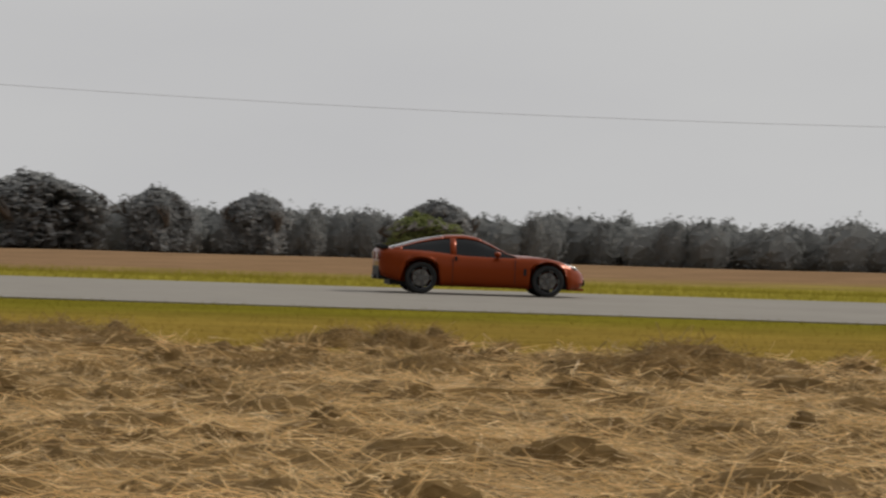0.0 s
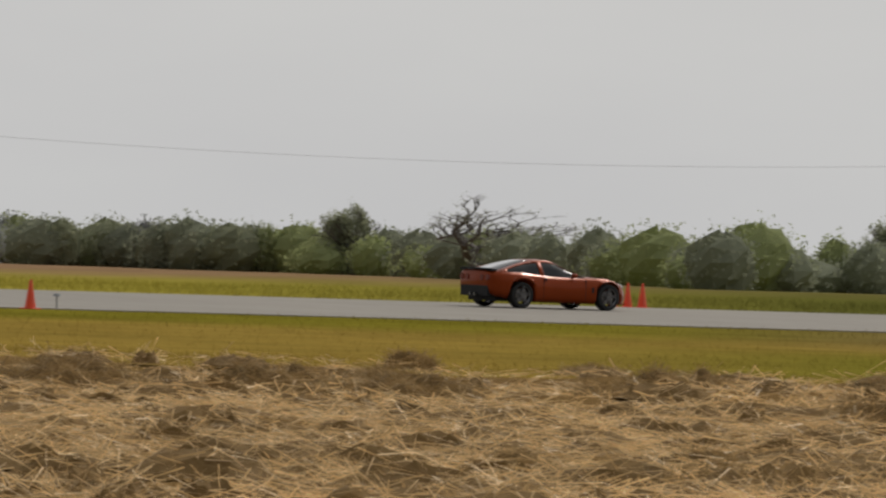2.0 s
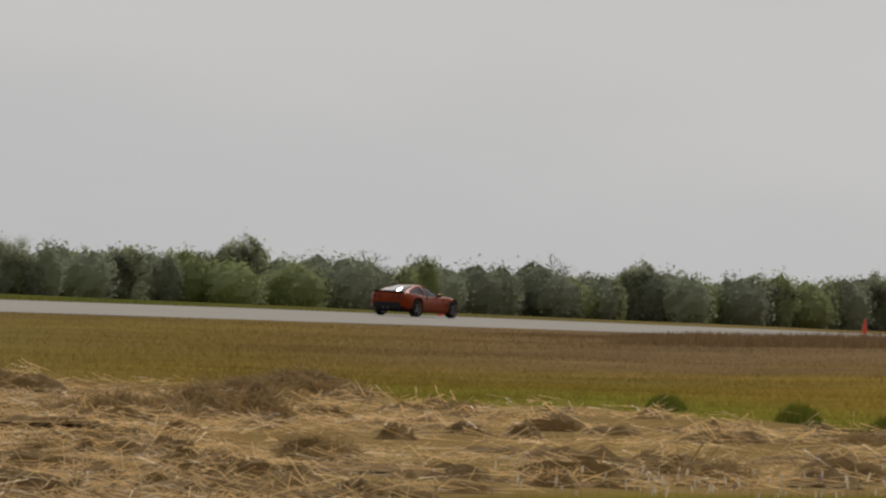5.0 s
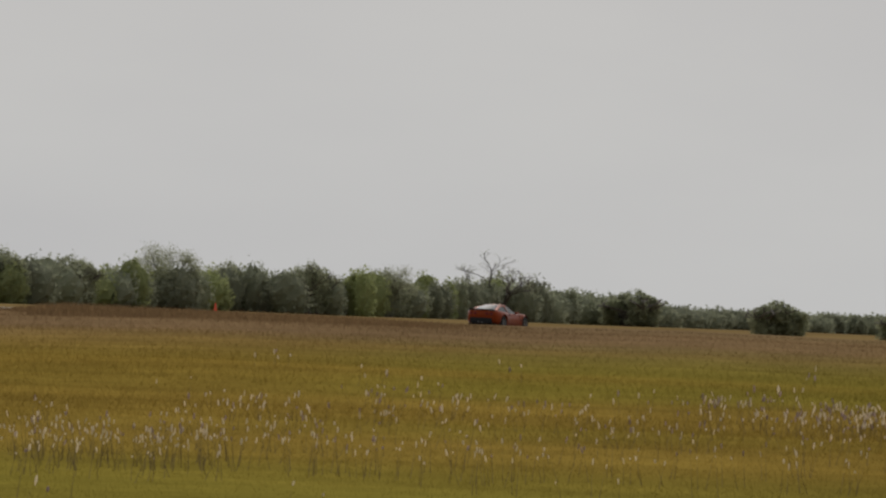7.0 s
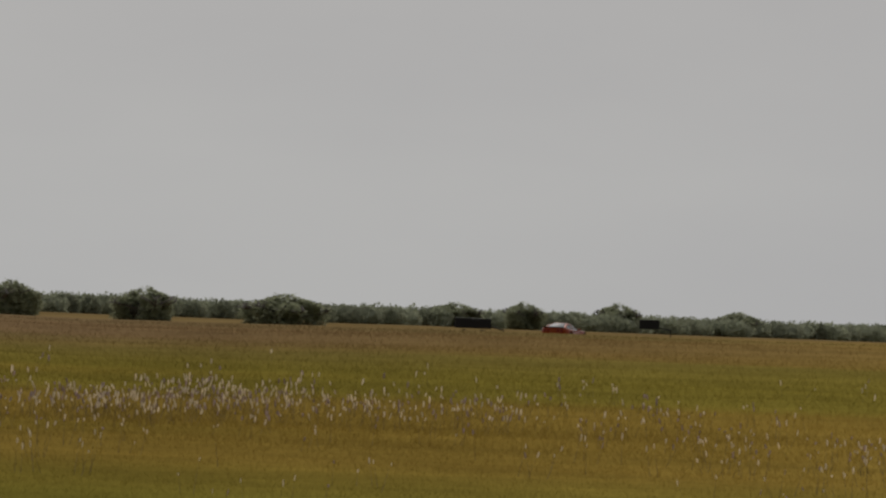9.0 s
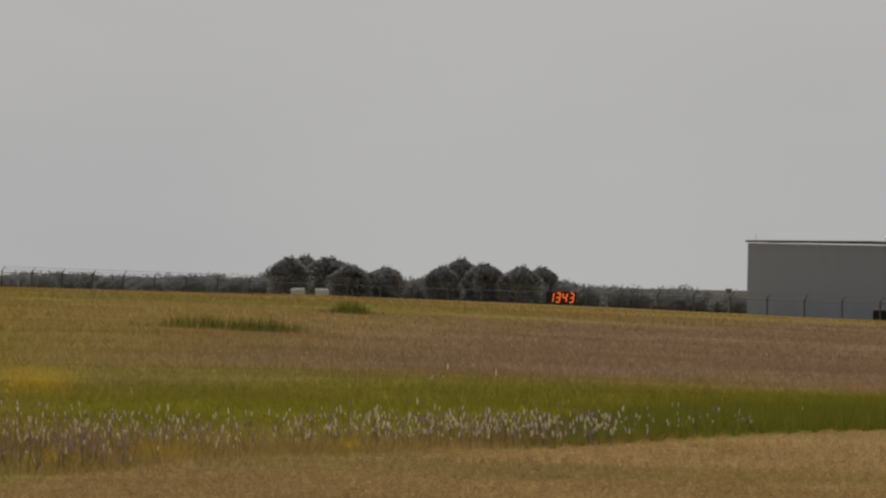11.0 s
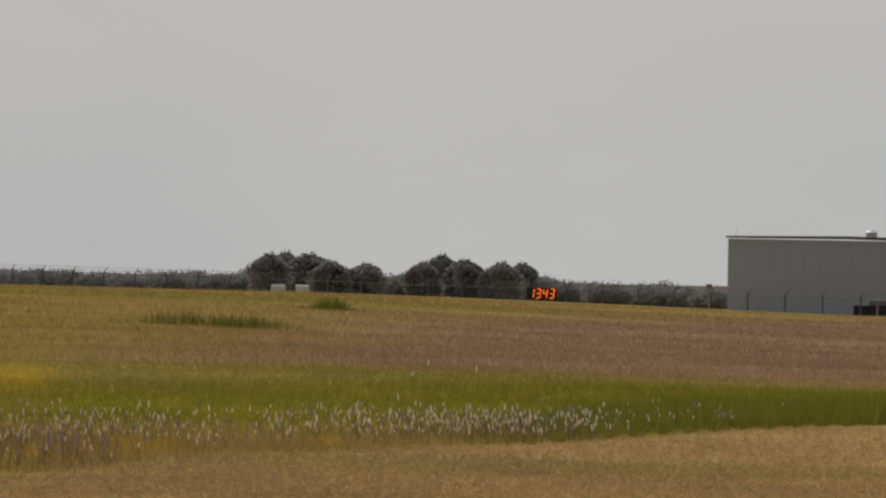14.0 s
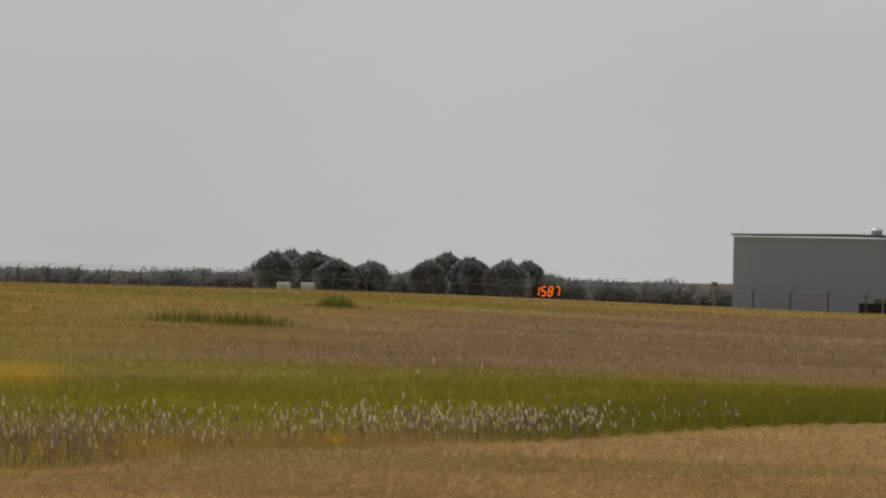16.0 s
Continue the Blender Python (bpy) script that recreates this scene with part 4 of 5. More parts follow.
def build_rails():
    """Low pale pipe rails at the foot of the wood."""
    for b0, r0, b1, r1 in ((19.4, 830, 21.6, 815), (45.1, 660, 46.7, 668)):
        a, e = Vector((*at_bearing(b0, r0), 0)), Vector((*at_bearing(b1, r1), 0))
        root = new("pipe_rail")
        tagged(root, "low pale steel pipe rail at the foot of the wood", "rail fence", group="pale pipe rails")
        n = max(4, int((e - a).length / 4))
        pts = []
        for k in range(n + 1):
            p = a.lerp(e, k / n)
            p.z = float(ground_z(p.x, p.y)) + 0.34
            pts.append(p)
            bm = bmesh.new()
            rod(bm, (p.x, p.y, p.z - 0.5), (p.x, p.y, p.z), 0.035, 0.035, 6)
            part("post", bm, M_FENCE, root)
        bm = bmesh.new()
        for p, q in zip(pts[:-1], pts[1:]):
            rod(bm, p, q, 0.022, None, 6)
        part("rail", bm, M_PIPE, root)


# ---------------------------------------------------------------- poles and wires


def build_poles():
    line = [(-59.0, 9.3), (22.5, 9.3), (103.5, 9.37), (185.3, 9.08), (265.5, 8.94), (344.5, 9.06), (422.7, 8.5), (498.6, 8.15), (576, 8.0)]
    leans = {2: 4.5, 3: 3.8, 4: 3.0, 5: 1.6, 6: 0.8, 7: 0.4}
    hooks = []
    for k, (x, top) in enumerate(line):
        x, y, top = x * 1.42, 639.0, EYE + (top - EYE) * 1.42
        z = float(ground_z(x, y))
        root = new("utility_pole")
        tagged(root, "slim dark wooden utility pole standing in the grass" if k < 7 else "weathered wooden utility pole with a short crossarm", "utility pole", group="poles of the power line")
        lean = leans.get(k, 1.0)
        turn = pose(x - (top - z) * math.tan(radians(lean)) * 0.93, y, z - 0.3, 0, lean, -22)
        root.matrix_world = turn
        h = top - z + 0.3
        bm = bmesh.new()
        rod(bm, (0, 0, 0), (0, 0, h), 0.2, 0.15, 10)
        part("pole", bm, M_POLE, root, smooth=True)
        bm = bmesh.new()
        rod(bm, (0, 0, h), (0, 0, h + 0.22), 0.03, 0.02, 6)
        part("pin_insulator", bm, M_PORCELAIN, root)
        for s in (-1, 1):
            bm = bmesh.new()
            rod(bm, (0, 0, h - 0.9), (0.3 * s, 0, h - 0.85), 0.03, 0.03, 6)
            rod(bm, (0.3 * s, 0, h - 0.9), (0.3 * s, 0, h - 0.7), 0.05, 0.04, 8)
            part("side_insulator", bm, M_PORCELAIN, root)
        if k == 7:
            bm = bmesh.new()
            box(bm, -0.7, 0.7, -0.08, 0.08, h - 1.6, h - 1.42)
            part("crossarm", bm, M_POLE, root)
            bm = bmesh.new()
            rod(bm, (-0.35, 0, h - 1.3), (-0.35, 0, h - 0.5), 0.14, 0.14, 10)
            part("transformer", bm, M_METAL, root)
        hooks.append(turn @ Vector((0, 0, h - 0.75)))
    for k in range(len(hooks) - 1):
        cv = bpy.data.curves.new("power_line", "CURVE")
        cv.dimensions, cv.bevel_depth, cv.bevel_resolution = "3D", 0.013, 1
        sp = cv.splines.new("POLY")
        sp.points.add(24)
        for i in range(25):
            t = i / 24
            p = hooks[k].lerp(hooks[k + 1], t)
            sp.points[i].co = (p.x, p.y, p.z - 1.28 * 4 * t * (1 - t), 1)
        cv.materials.append(M_WIRE)
        tagged(new("power_line", cv), "thin sagging overhead wire between poles", "power line", group="wires of the power line")


# ---------------------------------------------------------------- cones, marker board, bush, bird


def cone_thing():
    root = new("traffic_cone")
    tagged(root, "orange plastic traffic cone at the runway edge", "traffic cone", group="runway cones")
    bm = bmesh.new()
    box(bm, -0.18, 0.18, -0.18, 0.18, 0, 0.035)
    part("base", bm, M_CONE, root, bevel=0.01)
    bm = bmesh.new()
    rod(bm, (0, 0, 0.035), (0, 0, 0.7), 0.135, 0.028, 16)
    part("body", bm, M_CONE, root, smooth=False)
    bm = bmesh.new()
    bmesh.ops.create_cone(bm, cap_ends=False, segments=16, radius1=0.1, radius2=0.079, depth=0.13, matrix=Matrix.Translation((0, 0, 0.285)))
    part("collar", bm, M_CONE, root, "faded pale orange collar")
    return root


def build_cones():
    proto = cone_thing()
    far = [42.9, 82.3, 112.3, 151.6, 152.1, 152.6, 205.9, 228.9, 345.0, 382.0, 404.7, 440.9, 275.0, 310.0, 480.0]
    near = [117.8, 158.1, 158.55, 159.0]
    first = True
    for xs, y in ((far, 213.7), (near, 189.6)):
        for x in xs:
            z = float(road_level(x)) + 0.0135 * (min(max(y, ROAD_NEAR), ROAD_FAR) - ROAD_Y) - (0.03 if y > 200 else 0.03)
            z = float(ground_z(x, y)) if not (ROAD_NEAR < y < ROAD_FAR) else z
            m = pose(x, y, z, 0, 0, x * 17 % 90)
            if first:
                proto.matrix_world = m
                first = False
            else:
                copy_thing(proto, m)


def text_part(name, body, size, mat, parent, place, turn):
    cu = bpy.data.curves.new(name, "FONT")
    cu.body, cu.size, cu.extrude, cu.align_x, cu.offset = body, size, 0.006, "CENTER", size * 0.02
    cu.materials.append(mat)
    ob = new(name, cu)
    ob.parent = parent
    ob.matrix_local = Matrix.Translation(place) @ turn
    return ob


def build_marker():
    x, y = 161.95, 189.8
    z = float(ground_z(x, y))
    root = new("distance_board")
    tagged(root, "black half-mile distance board on a steel stand, yellow figures", "distance board")
    root.matrix_world = pose(x, y, z, 0, 0, -34)
    bm = bmesh.new()
    box(bm, -0.42, 0.42, -0.04, 0.04, 0.3, 1.66)
    part("panel", bm, M_BOARD, root, bevel=0.012)
    up = pose(0, 0, 0, 90)
    text_part("figure", "1", 0.5, M_FADED, root, (-0.22, -0.045, 0.95), up)["label"] = "faded brown figure"
    text_part("figure", "2", 0.72, M_YELLOW, root, (0.14, -0.045, 0.48), up)
    bm = bmesh.new()
    box(bm, -0.025, 0.025, -0.052, -0.042, -0.32, 0.32, Matrix.Translation((-0.07, 0, 0.96)) @ pose(0, 0, 0, 0, 22))
    part("slash", bm, M_FADED, root)
    for s in (-1, 1):
        bm = bmesh.new()
        box(bm, s * 0.36 - 0.02, s * 0.36 + 0.02, -0.02, 0.02, 0.0, 0.32)
        box(bm, s * 0.36 - 0.03, s * 0.36 + 0.03, -0.4, 0.4, 0.0, 0.05)
        part("leg", bm, M_METAL, root)
    for px, w in ((-1.05, 0.36), (-0.38, 0.22), (0.1, 0.36), (0.85, 0.3)):
        bm = bmesh.new()
        bmesh.ops.create_uvsphere(bm, u_segments=14, v_segments=8, radius=0.5)
        for q in bm.verts:
            q.co = Vector((q.co.x * w * (1 + 0.15 * math.sin(q.co.y * 5)), q.co.y * 0.3, max(-0.01, 0.07 + q.co.z * 0.15 + 0.02 * math.sin(q.co.x * 9))))
        me = bpy.data.meshes.new("sandbag")
        bm.to_mesh(me)
        bm.free()
        me.materials.append(M_BLACK)
        ob = new("sandbag", me)
        ob.matrix_world = pose(x, y, z, 0, 0, -34) @ pose(px, -0.55, 0, 0, 0, px * 40)
        tagged(ob, "dark sandbag slumped on the ground by the board", "sandbag", group="sandbags at the board")
    for lx in (118.9, 160.2):
        r2 = new("runway_light")
        tagged(r2, "small grey runway edge light on a stake", "runway light", group="runway edge lights")
        r2.matrix_world = pose(lx, 190.2, float(ground_z(lx, 190.2)) + 0.02)
        bm = bmesh.new()
        rod(bm, (0, 0, 0), (0, 0, 0.3), 0.02, 0.02, 8)
        part("stake", bm, M_METAL, r2)
        bm = bmesh.new()
        rod(bm, (0, 0, 0.29), (0, 0, 0.36), 0.1, 0.07, 12)
        part("head", bm, M_METAL, r2)


def build_bush():
    g = np.random.default_rng(3)
    root = new("wild_bush")
    x, y = at_bearing(42.37, 172)
    z = float(ground_z(x, y))
    root.matrix_world = pose(x, y, z, 0, 0, -42) @ Matrix.Diagonal((1.35, 1.35, 1.3, 1))
    tagged(root, "straggly green bush standing in the verge grass", "bush")
    v, f, tips = [], [], []
    for _ in range(40):
        a, l = g.uniform(0, 6.28), g.uniform(0.2, 1.0)
        tip = Vector((math.cos(a) * l, math.sin(a) * l * 0.7, g.uniform(0.2, 1.2) * (1.1 - 0.45 * l)))
        mid = Vector((tip.x * 0.4, tip.y * 0.4, tip.z * 0.55))
        limb(v, f, (0, 0, -0.05), mid, 0.018, 0.012, 4)
        limb(v, f, mid, tip, 0.012, 0.004, 4)
        tips += [tuple(mid.lerp(tip, t)) for t in (0.0, 0.3, 0.6, 0.85, 1.0)] + [(mid.x * 1.1, mid.y * 1.1, mid.z * 0.5)]
    t = new("twigs", mesh_from("twigs", v, f, M_BARK))
    t.parent = root
    c = np.array(tips)[g.integers(0, len(tips), 6500)] + g.normal(0, 0.08, (6500, 3))
    c = c[c[:, 2] > 0.03]
    n = len(c)
    d1, d2 = g.normal(0, 1, (n, 3)), g.normal(0, 1, (n, 3))
    d1 /= np.linalg.norm(d1, axis=1)[:, None]
    d2 -= (d1 * d2).sum(1)[:, None] * d1
    d2 /= np.linalg.norm(d2, axis=1)[:, None]
    sz = g.uniform(0.02, 0.05, (n, 1))
    cr = new("foliage", pieces_mesh("foliage", np.stack([c - d1 * sz, c - d2 * sz * 0.5, c + d1 * sz, c + d2 * sz * 0.5], 1), M_LEAF_DRY))
    cr.parent = root


def build_bird():
    root = new("bird")
    tagged(root, "small dark bird in flight over the runway", "bird")
    bm = bmesh.new()
    bmesh.ops.create_uvsphere(bm, u_segments=10, v_segments=8, radius=1, matrix=Matrix.Diagonal((0.09, 0.035, 0.035, 1)))
    part("body", bm, M_BLACK, root, smooth=True)
    for s in (-1, 1):
        bm = bmesh.new()
        box(bm, -0.03, 0.05, 0.0 if s > 0 else -0.16, 0.16 if s > 0 else 0.0, 0.012, 0.02, pose(0, 0, 0, 25 * s))
        part("wing", bm, M_BLACK, root)
    bm = bmesh.new()
    box(bm, -0.15, -0.07, -0.025, 0.025, -0.004, 0.006)
    part("tail", bm, M_BLACK, root)
    root.scale = (0.4, 0.4, 0.4)
    return root


# ---------------------------------------------------------------- the far end: hall, fence, display, tanks, parked vehicles


def build_hall():
    bx, by = at_bearing(81.38, 560)
    z0 = -0.75
    root = new("metal_hall")
    tagged(root, "plain grey metal-clad hall with a dark eave", "building")
    root.matrix_world = pose(bx, by, z0, 0, 0, -81.4 - 3)
    wide, deep, h = 24.0, 30.0, 4.85
    bm = bmesh.new()
    box(bm, 0, wide, 0.06, deep, 0, h)
    part("wall", bm, M_CLAD, root)
    k = 0
    x = 0.0
    rib = None
    while x < wide - 0.05:
        if rib is None:
            bm = bmesh.new()
            box(bm, 0.0, 0.866, 0.0, 0.058, 0, h - 0.02)
            box(bm, 0.866, 0.8995, -0.012, 0.058, 0, h - 0.02)
            rib = part("cladding_panel", bm, M_CLAD, root)
            first = rib
        else:
            o = first.copy()
            scene.collection.objects.link(o)
            o.location = (x, 0, 0)
        x += 0.9
    bm = bmesh.new()
    v = [bm.verts.new(p) for p in ((-0.12, -0.35, h + 0.05), (7.2, -0.35, h + 0.07), (wide + 0.3, -0.35, h - 0.2), (wide + 0.3, -0.35, h - 0.02), (7.2, -0.35, h + 0.22), (-0.12, -0.35, h + 0.16))]
    bm.faces.new((v[0], v[1], v[4], v[5]))
    bm.faces.new((v[1], v[2], v[3], v[4]))
    bmesh.ops.solidify(bm, geom=bm.faces[:], thickness=-0.3)
    part("eave", bm, M_TRIM, root)
    bm = bmesh.new()
    for a, b, za, zb in ((-0.25, 7.2, h + 0.165, h + 0.255), (7.2, wide + 0.3, h + 0.255, h - 0.015)):
        q = [bm.verts.new(p) for p in ((a, -0.04, za), (b, -0.04, zb), (b, deep, zb), (a, deep, za))]
        bm.faces.new(q)
    bmesh.ops.solidify(bm, geom=bm.faces[:], thickness=0.1)
    part("roof", bm, M_METAL, root)
    bm = bmesh.new()
    rod(bm, (8.3, 3, h + 0.1), (8.3, 3, h + 0.5), 0.34, 0.34, 14)
    rod(bm, (8.3, 3, h + 0.5), (8.3, 3, h + 0.66), 0.44, 0.16, 14)
    part("roof_ventilator", bm, M_WHITE, root, "pale roof ventilator")
    bm = bmesh.new()
    rod(bm, (0.45, 0.4, h), (0.45, 0.4, h + 0.55), 0.015, 0.01, 6)
    part("aerial", bm, M_METAL, root)


def build_fence():
    """Chain-link fence with steel posts; the line comes nearer towards the hall."""
    a, b = Vector((*at_bearing(76.9, 557), 0)), Vector((*at_bearing(83.6, 478), 0))
    n = int((b - a).length / 3.05)
    root = new("chain_link_fence")
    tagged(root, "grey chain-link fence with steel posts on the far field edge", "fence")
    post = None
    pts = []
    for i in range(n + 1):
        p = a.lerp(b, i / n)
        ang = math.degrees(math.atan2(p.x, p.y))
        top = float(np.interp(ang, [75.4, 77, 79.6, 82.06, 83.6], [1.6, 1.5, 1.1, 0.82, 0.7]))
        if post is None:
            bm = bmesh.new()
            rod(bm, (0, 0, -2.15), (0, 0, 0.12), 0.045, 0.045, 8)
            rod(bm, (0, 0, 0.1), (0.0, -0.2, 0.35), 0.025, 0.02, 6)
            post = part("post", bm, M_FENCE, root)
            o = post
        else:
            o = post.copy()
            scene.collection.objects.link(o)
        o.location = (p.x, p.y, top)
        pts.append((p.x, p.y, top))
    for k, dz in enumerate((0.0, -1.0, -1.95, 0.18, 0.33)):
        bm = bmesh.new()
        for p, q in zip(pts[:-1], pts[1:]):
            rod(bm, (p[0], p[1], p[2] + dz), (q[0], q[1], q[2] + dz), 0.018 if k == 0 else 0.008, None, 4)
        part("top_rail" if k == 0 else "strand", bm, M_FENCE, root)
    q = []
    for p, s in zip(pts[:-1], pts[1:]):
        p, s = np.array(p), np.array(s)
        for i in range(-4, 20):
            for sign in (1, -1):
                u0, u1 = i / 20, i / 20 + 0.62 * sign
                z0, z1 = -1.95, 0.0
                if sign < 0:
                    u0, u1 = u0 + 0.25, u1 + 0.25
                lo, hi = max(0.0, min(u0, u1)), min(1.0, max(u0, u1))
                if hi - lo < 0.02:
                    continue
                za = z0 + (z1 - z0) * ((lo - u0) / (u1 - u0))
                zb = z0 + (z1 - z0) * ((hi - u0) / (u1 - u0))
                A, B = p + (s - p) * lo + [0, 0, za], p + (s - p) * hi + [0, 0, zb]
                q.append((A + [0, 0, 0.004], A - [0, 0, 0.004], B - [0, 0, 0.004], B + [0, 0, 0.004]))
    mesh = new("wire_mesh", pieces_mesh("wire_mesh", np.array(q), M_FENCE))
    mesh.parent = root
    tagged(mesh, kind="stuff")


SEG = {"a": (0.0, 0.5, 0), "b": (0.5, 0.25, 1), "c": (0.5, -0.25, 1), "d": (0.0, -0.5, 0), "e": (-0.5, -0.25, 1), "f": (-0.5, 0.25, 1), "g": (0.0, 0.0, 0)}
LIT = {"1": "bc", "3": "abgcd", "4": "fgbc", "5": "afgcd", "8": "abcdefg", "7": "abc"}
FLIPS = []


def build_display():
    bx, by = at_bearing(80.265, 420)
    base = float(ground_z(bx, by))
    root = new("speed_display")
    tagged(root, "black speed display board with glowing amber figures", "display board")
    root.matrix_world = pose(bx, by, base, 0, 0, -80.3)
    zc = 0.93 - base
    bm = bmesh.new()
    box(bm, -0.67, 0.66, 0.0, 0.14, zc - 0.27, zc + 0.27)
    part("case", bm, M_BOARD, root, bevel=0.015)
    for s in (-0.45, 0.45):
        bm = bmesh.new()
        box(bm, s - 0.03, s + 0.03, 0.03, 0.09, -0.1, zc - 0.26)
        part("leg", bm, M_METAL, root)
    wide, tall = 0.17, 0.40
    shared = {}
    for k, (d0, d1) in enumerate(zip("1343", "1587")):
        cx = (-0.44, -0.15, 0.15, 0.45)[k]
        for s, (u, v, up) in SEG.items():
            on0, on1 = s in LIT[d0], s in LIT[d1]
            if not (on0 or on1):
                continue
            key = (up, on0 and on1)
            if key not in shared:
                bm = bmesh.new()
                L, W = (tall / 2 - 0.02, 0.04) if up else (wide, 0.04)
                pts = [(-L / 2, 0), (-L / 2 + W / 2, W / 2), (L / 2 - W / 2, W / 2), (L / 2, 0), (L / 2 - W / 2, -W / 2), (-L / 2 + W / 2, -W / 2)]
                if up:
                    pts = [(y, x) for x, y in pts]
                for yy in (-0.004, 0.004):
                    q = [bm.verts.new((x, yy, z)) for x, z in pts]
                    bm.faces.new(q if (yy < 0) != up else q[::-1])
                bm.normal_update()
                me = bpy.data.meshes.new("segment")
                bm.to_mesh(me)
                bm.free()
                me.materials.append(M_LED)
                me.materials.append(M_BOARD)
                me.polygons[1].material_index = 1
                shared[key] = me
            ob = new("segment", shared[key])
            ob.parent = root
            slant = 0.14 * v * tall
            place = (cx + u * wide + slant, -0.05, zc + v * tall)
            m0 = pose(*place, 0, 0, 0) @ pose(0, 0, 0, 0, 8 if up else 0, 0)
            ob.matrix_local = m0
            if on0 != on1:
                FLIPS.append((ob, m0, up, on0))


def build_vehicles():
    for b, w in ((78.68, 0.9), (78.82, 0.95)):
        x, y = at_bearing(b, 600)
        root = new("storage_tank")
        tagged(root, "small white storage tank behind the fence", "storage tank", group="white tanks")
        root.matrix_world = pose(x, y, -0.8, 0, 0, -b)
        bm = bmesh.new()
        box(bm, -w / 2, w / 2, -0.6, 0.6, 0.25, 1.66)
        part("body", bm, M_WHITE, root, bevel=0.12)
        bm = bmesh.new()
        box(bm, -w / 2 - 0.04, w / 2 + 0.04, -0.55, 0.55, 0, 0.26)
        part("skid", bm, M_METAL, root)
    # dark flatbed trailers by the far end of the runway
    for b, r, l, z in ((70.30, 700, 2.7, 0.98), (71.36, 750, 1.6, 1.35)):
        x, y = at_bearing(b, r)
        root = new("parked_trailer")
        g = float(ground_z(x, y))
        root.matrix_world = pose(x, y, g, 0, 0, -b)
        tagged(root, "dark parked trailer seen over the grass", "trailer", group="parked trailers")
        top = z - g
        bm = bmesh.new()
        box(bm, -l / 2, l / 2, -0.9, 0.9, max(0.45, top - 0.75), top)
        part("body", bm, M_BLACK, root, bevel=0.05)
        for sx in (-0.25, 0.25):
            bm = bmesh.new()
            rod(bm, (sx * l, -1.0, 0.32), (sx * l, 1.0, 0.32), 0.32, 0.32, 16)
            part("wheel", bm, M_RUBBER, root)
        bm = bmesh.new()
        rod(bm, (l / 2, 0, top - 0.6), (l / 2 + 0.9, 0, top - 0.8), 0.05, 0.05, 8)
        rod(bm, (l / 2 + 0.9, 0, 0), (l / 2 + 0.9, 0, top - 0.75), 0.04, 0.04, 8)
        part("drawbar", bm, M_BLACK, root)
    # skip by the hall
    x, y = at_bearing(82.14, 545)
    root = new("waste_skip")
    tagged(root, "dark steel waste skip with a sloping lid beside the hall", "skip")
    root.matrix_world = pose(x, y, -0.85, 0, 0, -81)
    bm = bmesh.new()
    box(bm, 0, 3.2, 0, 1.6, 0.12, 1.2)
    part("body", bm, M_BLACK, root, bevel=0.05)
    bm = bmesh.new()
    box(bm, 0.85, 3.25, -0.05, 1.65, 1.2, 1.52)
    part("lid", bm, M_TRIM, root, bevel=0.06)
    bm = bmesh.new()
    box(bm, 1.3, 1.42, -0.07, 0.0, 0.15, 1.5)
    part("rib", bm, M_METAL, root)
    # pole-mounted lamp at the fence corner
    x, y = at_bearing(81.27, 552)
    root = new("yard_lamp")
    tagged(root, "short yard lamp on a post by the hall", "yard lamp")
    root.matrix_world = pose(x, y, -0.8)
    bm = bmesh.new()
    rod(bm, (0, 0, 0), (0, 0, 2.0), 0.05, 0.04, 8)
    part("post", bm, M_METAL, root)
    bm = bmesh.new()
    rod(bm, (0, 0, 1.95), (0, 0, 2.2), 0.14, 0.2, 10)
    part("head", bm, M_TRIM, root)
    # mast on the horizon
    x, y = at_bearing(74.94, 890)
    root = new("slim_mast")
    tagged(root, "slim dark mast at the edge of the distant wood", "mast")
    root.matrix_world = pose(x, y, -1.6)
    bm = bmesh.new()
    rod(bm, (0, 0, 0), (0, 0, 4.25), 0.09, 0.06, 8)
    part("shaft", bm, M_POLE, root)


# ---------------------------------------------------------------- the car
WHEELS = []
R_WHEEL = 0.335
AXLES = (1.36, -1.325)


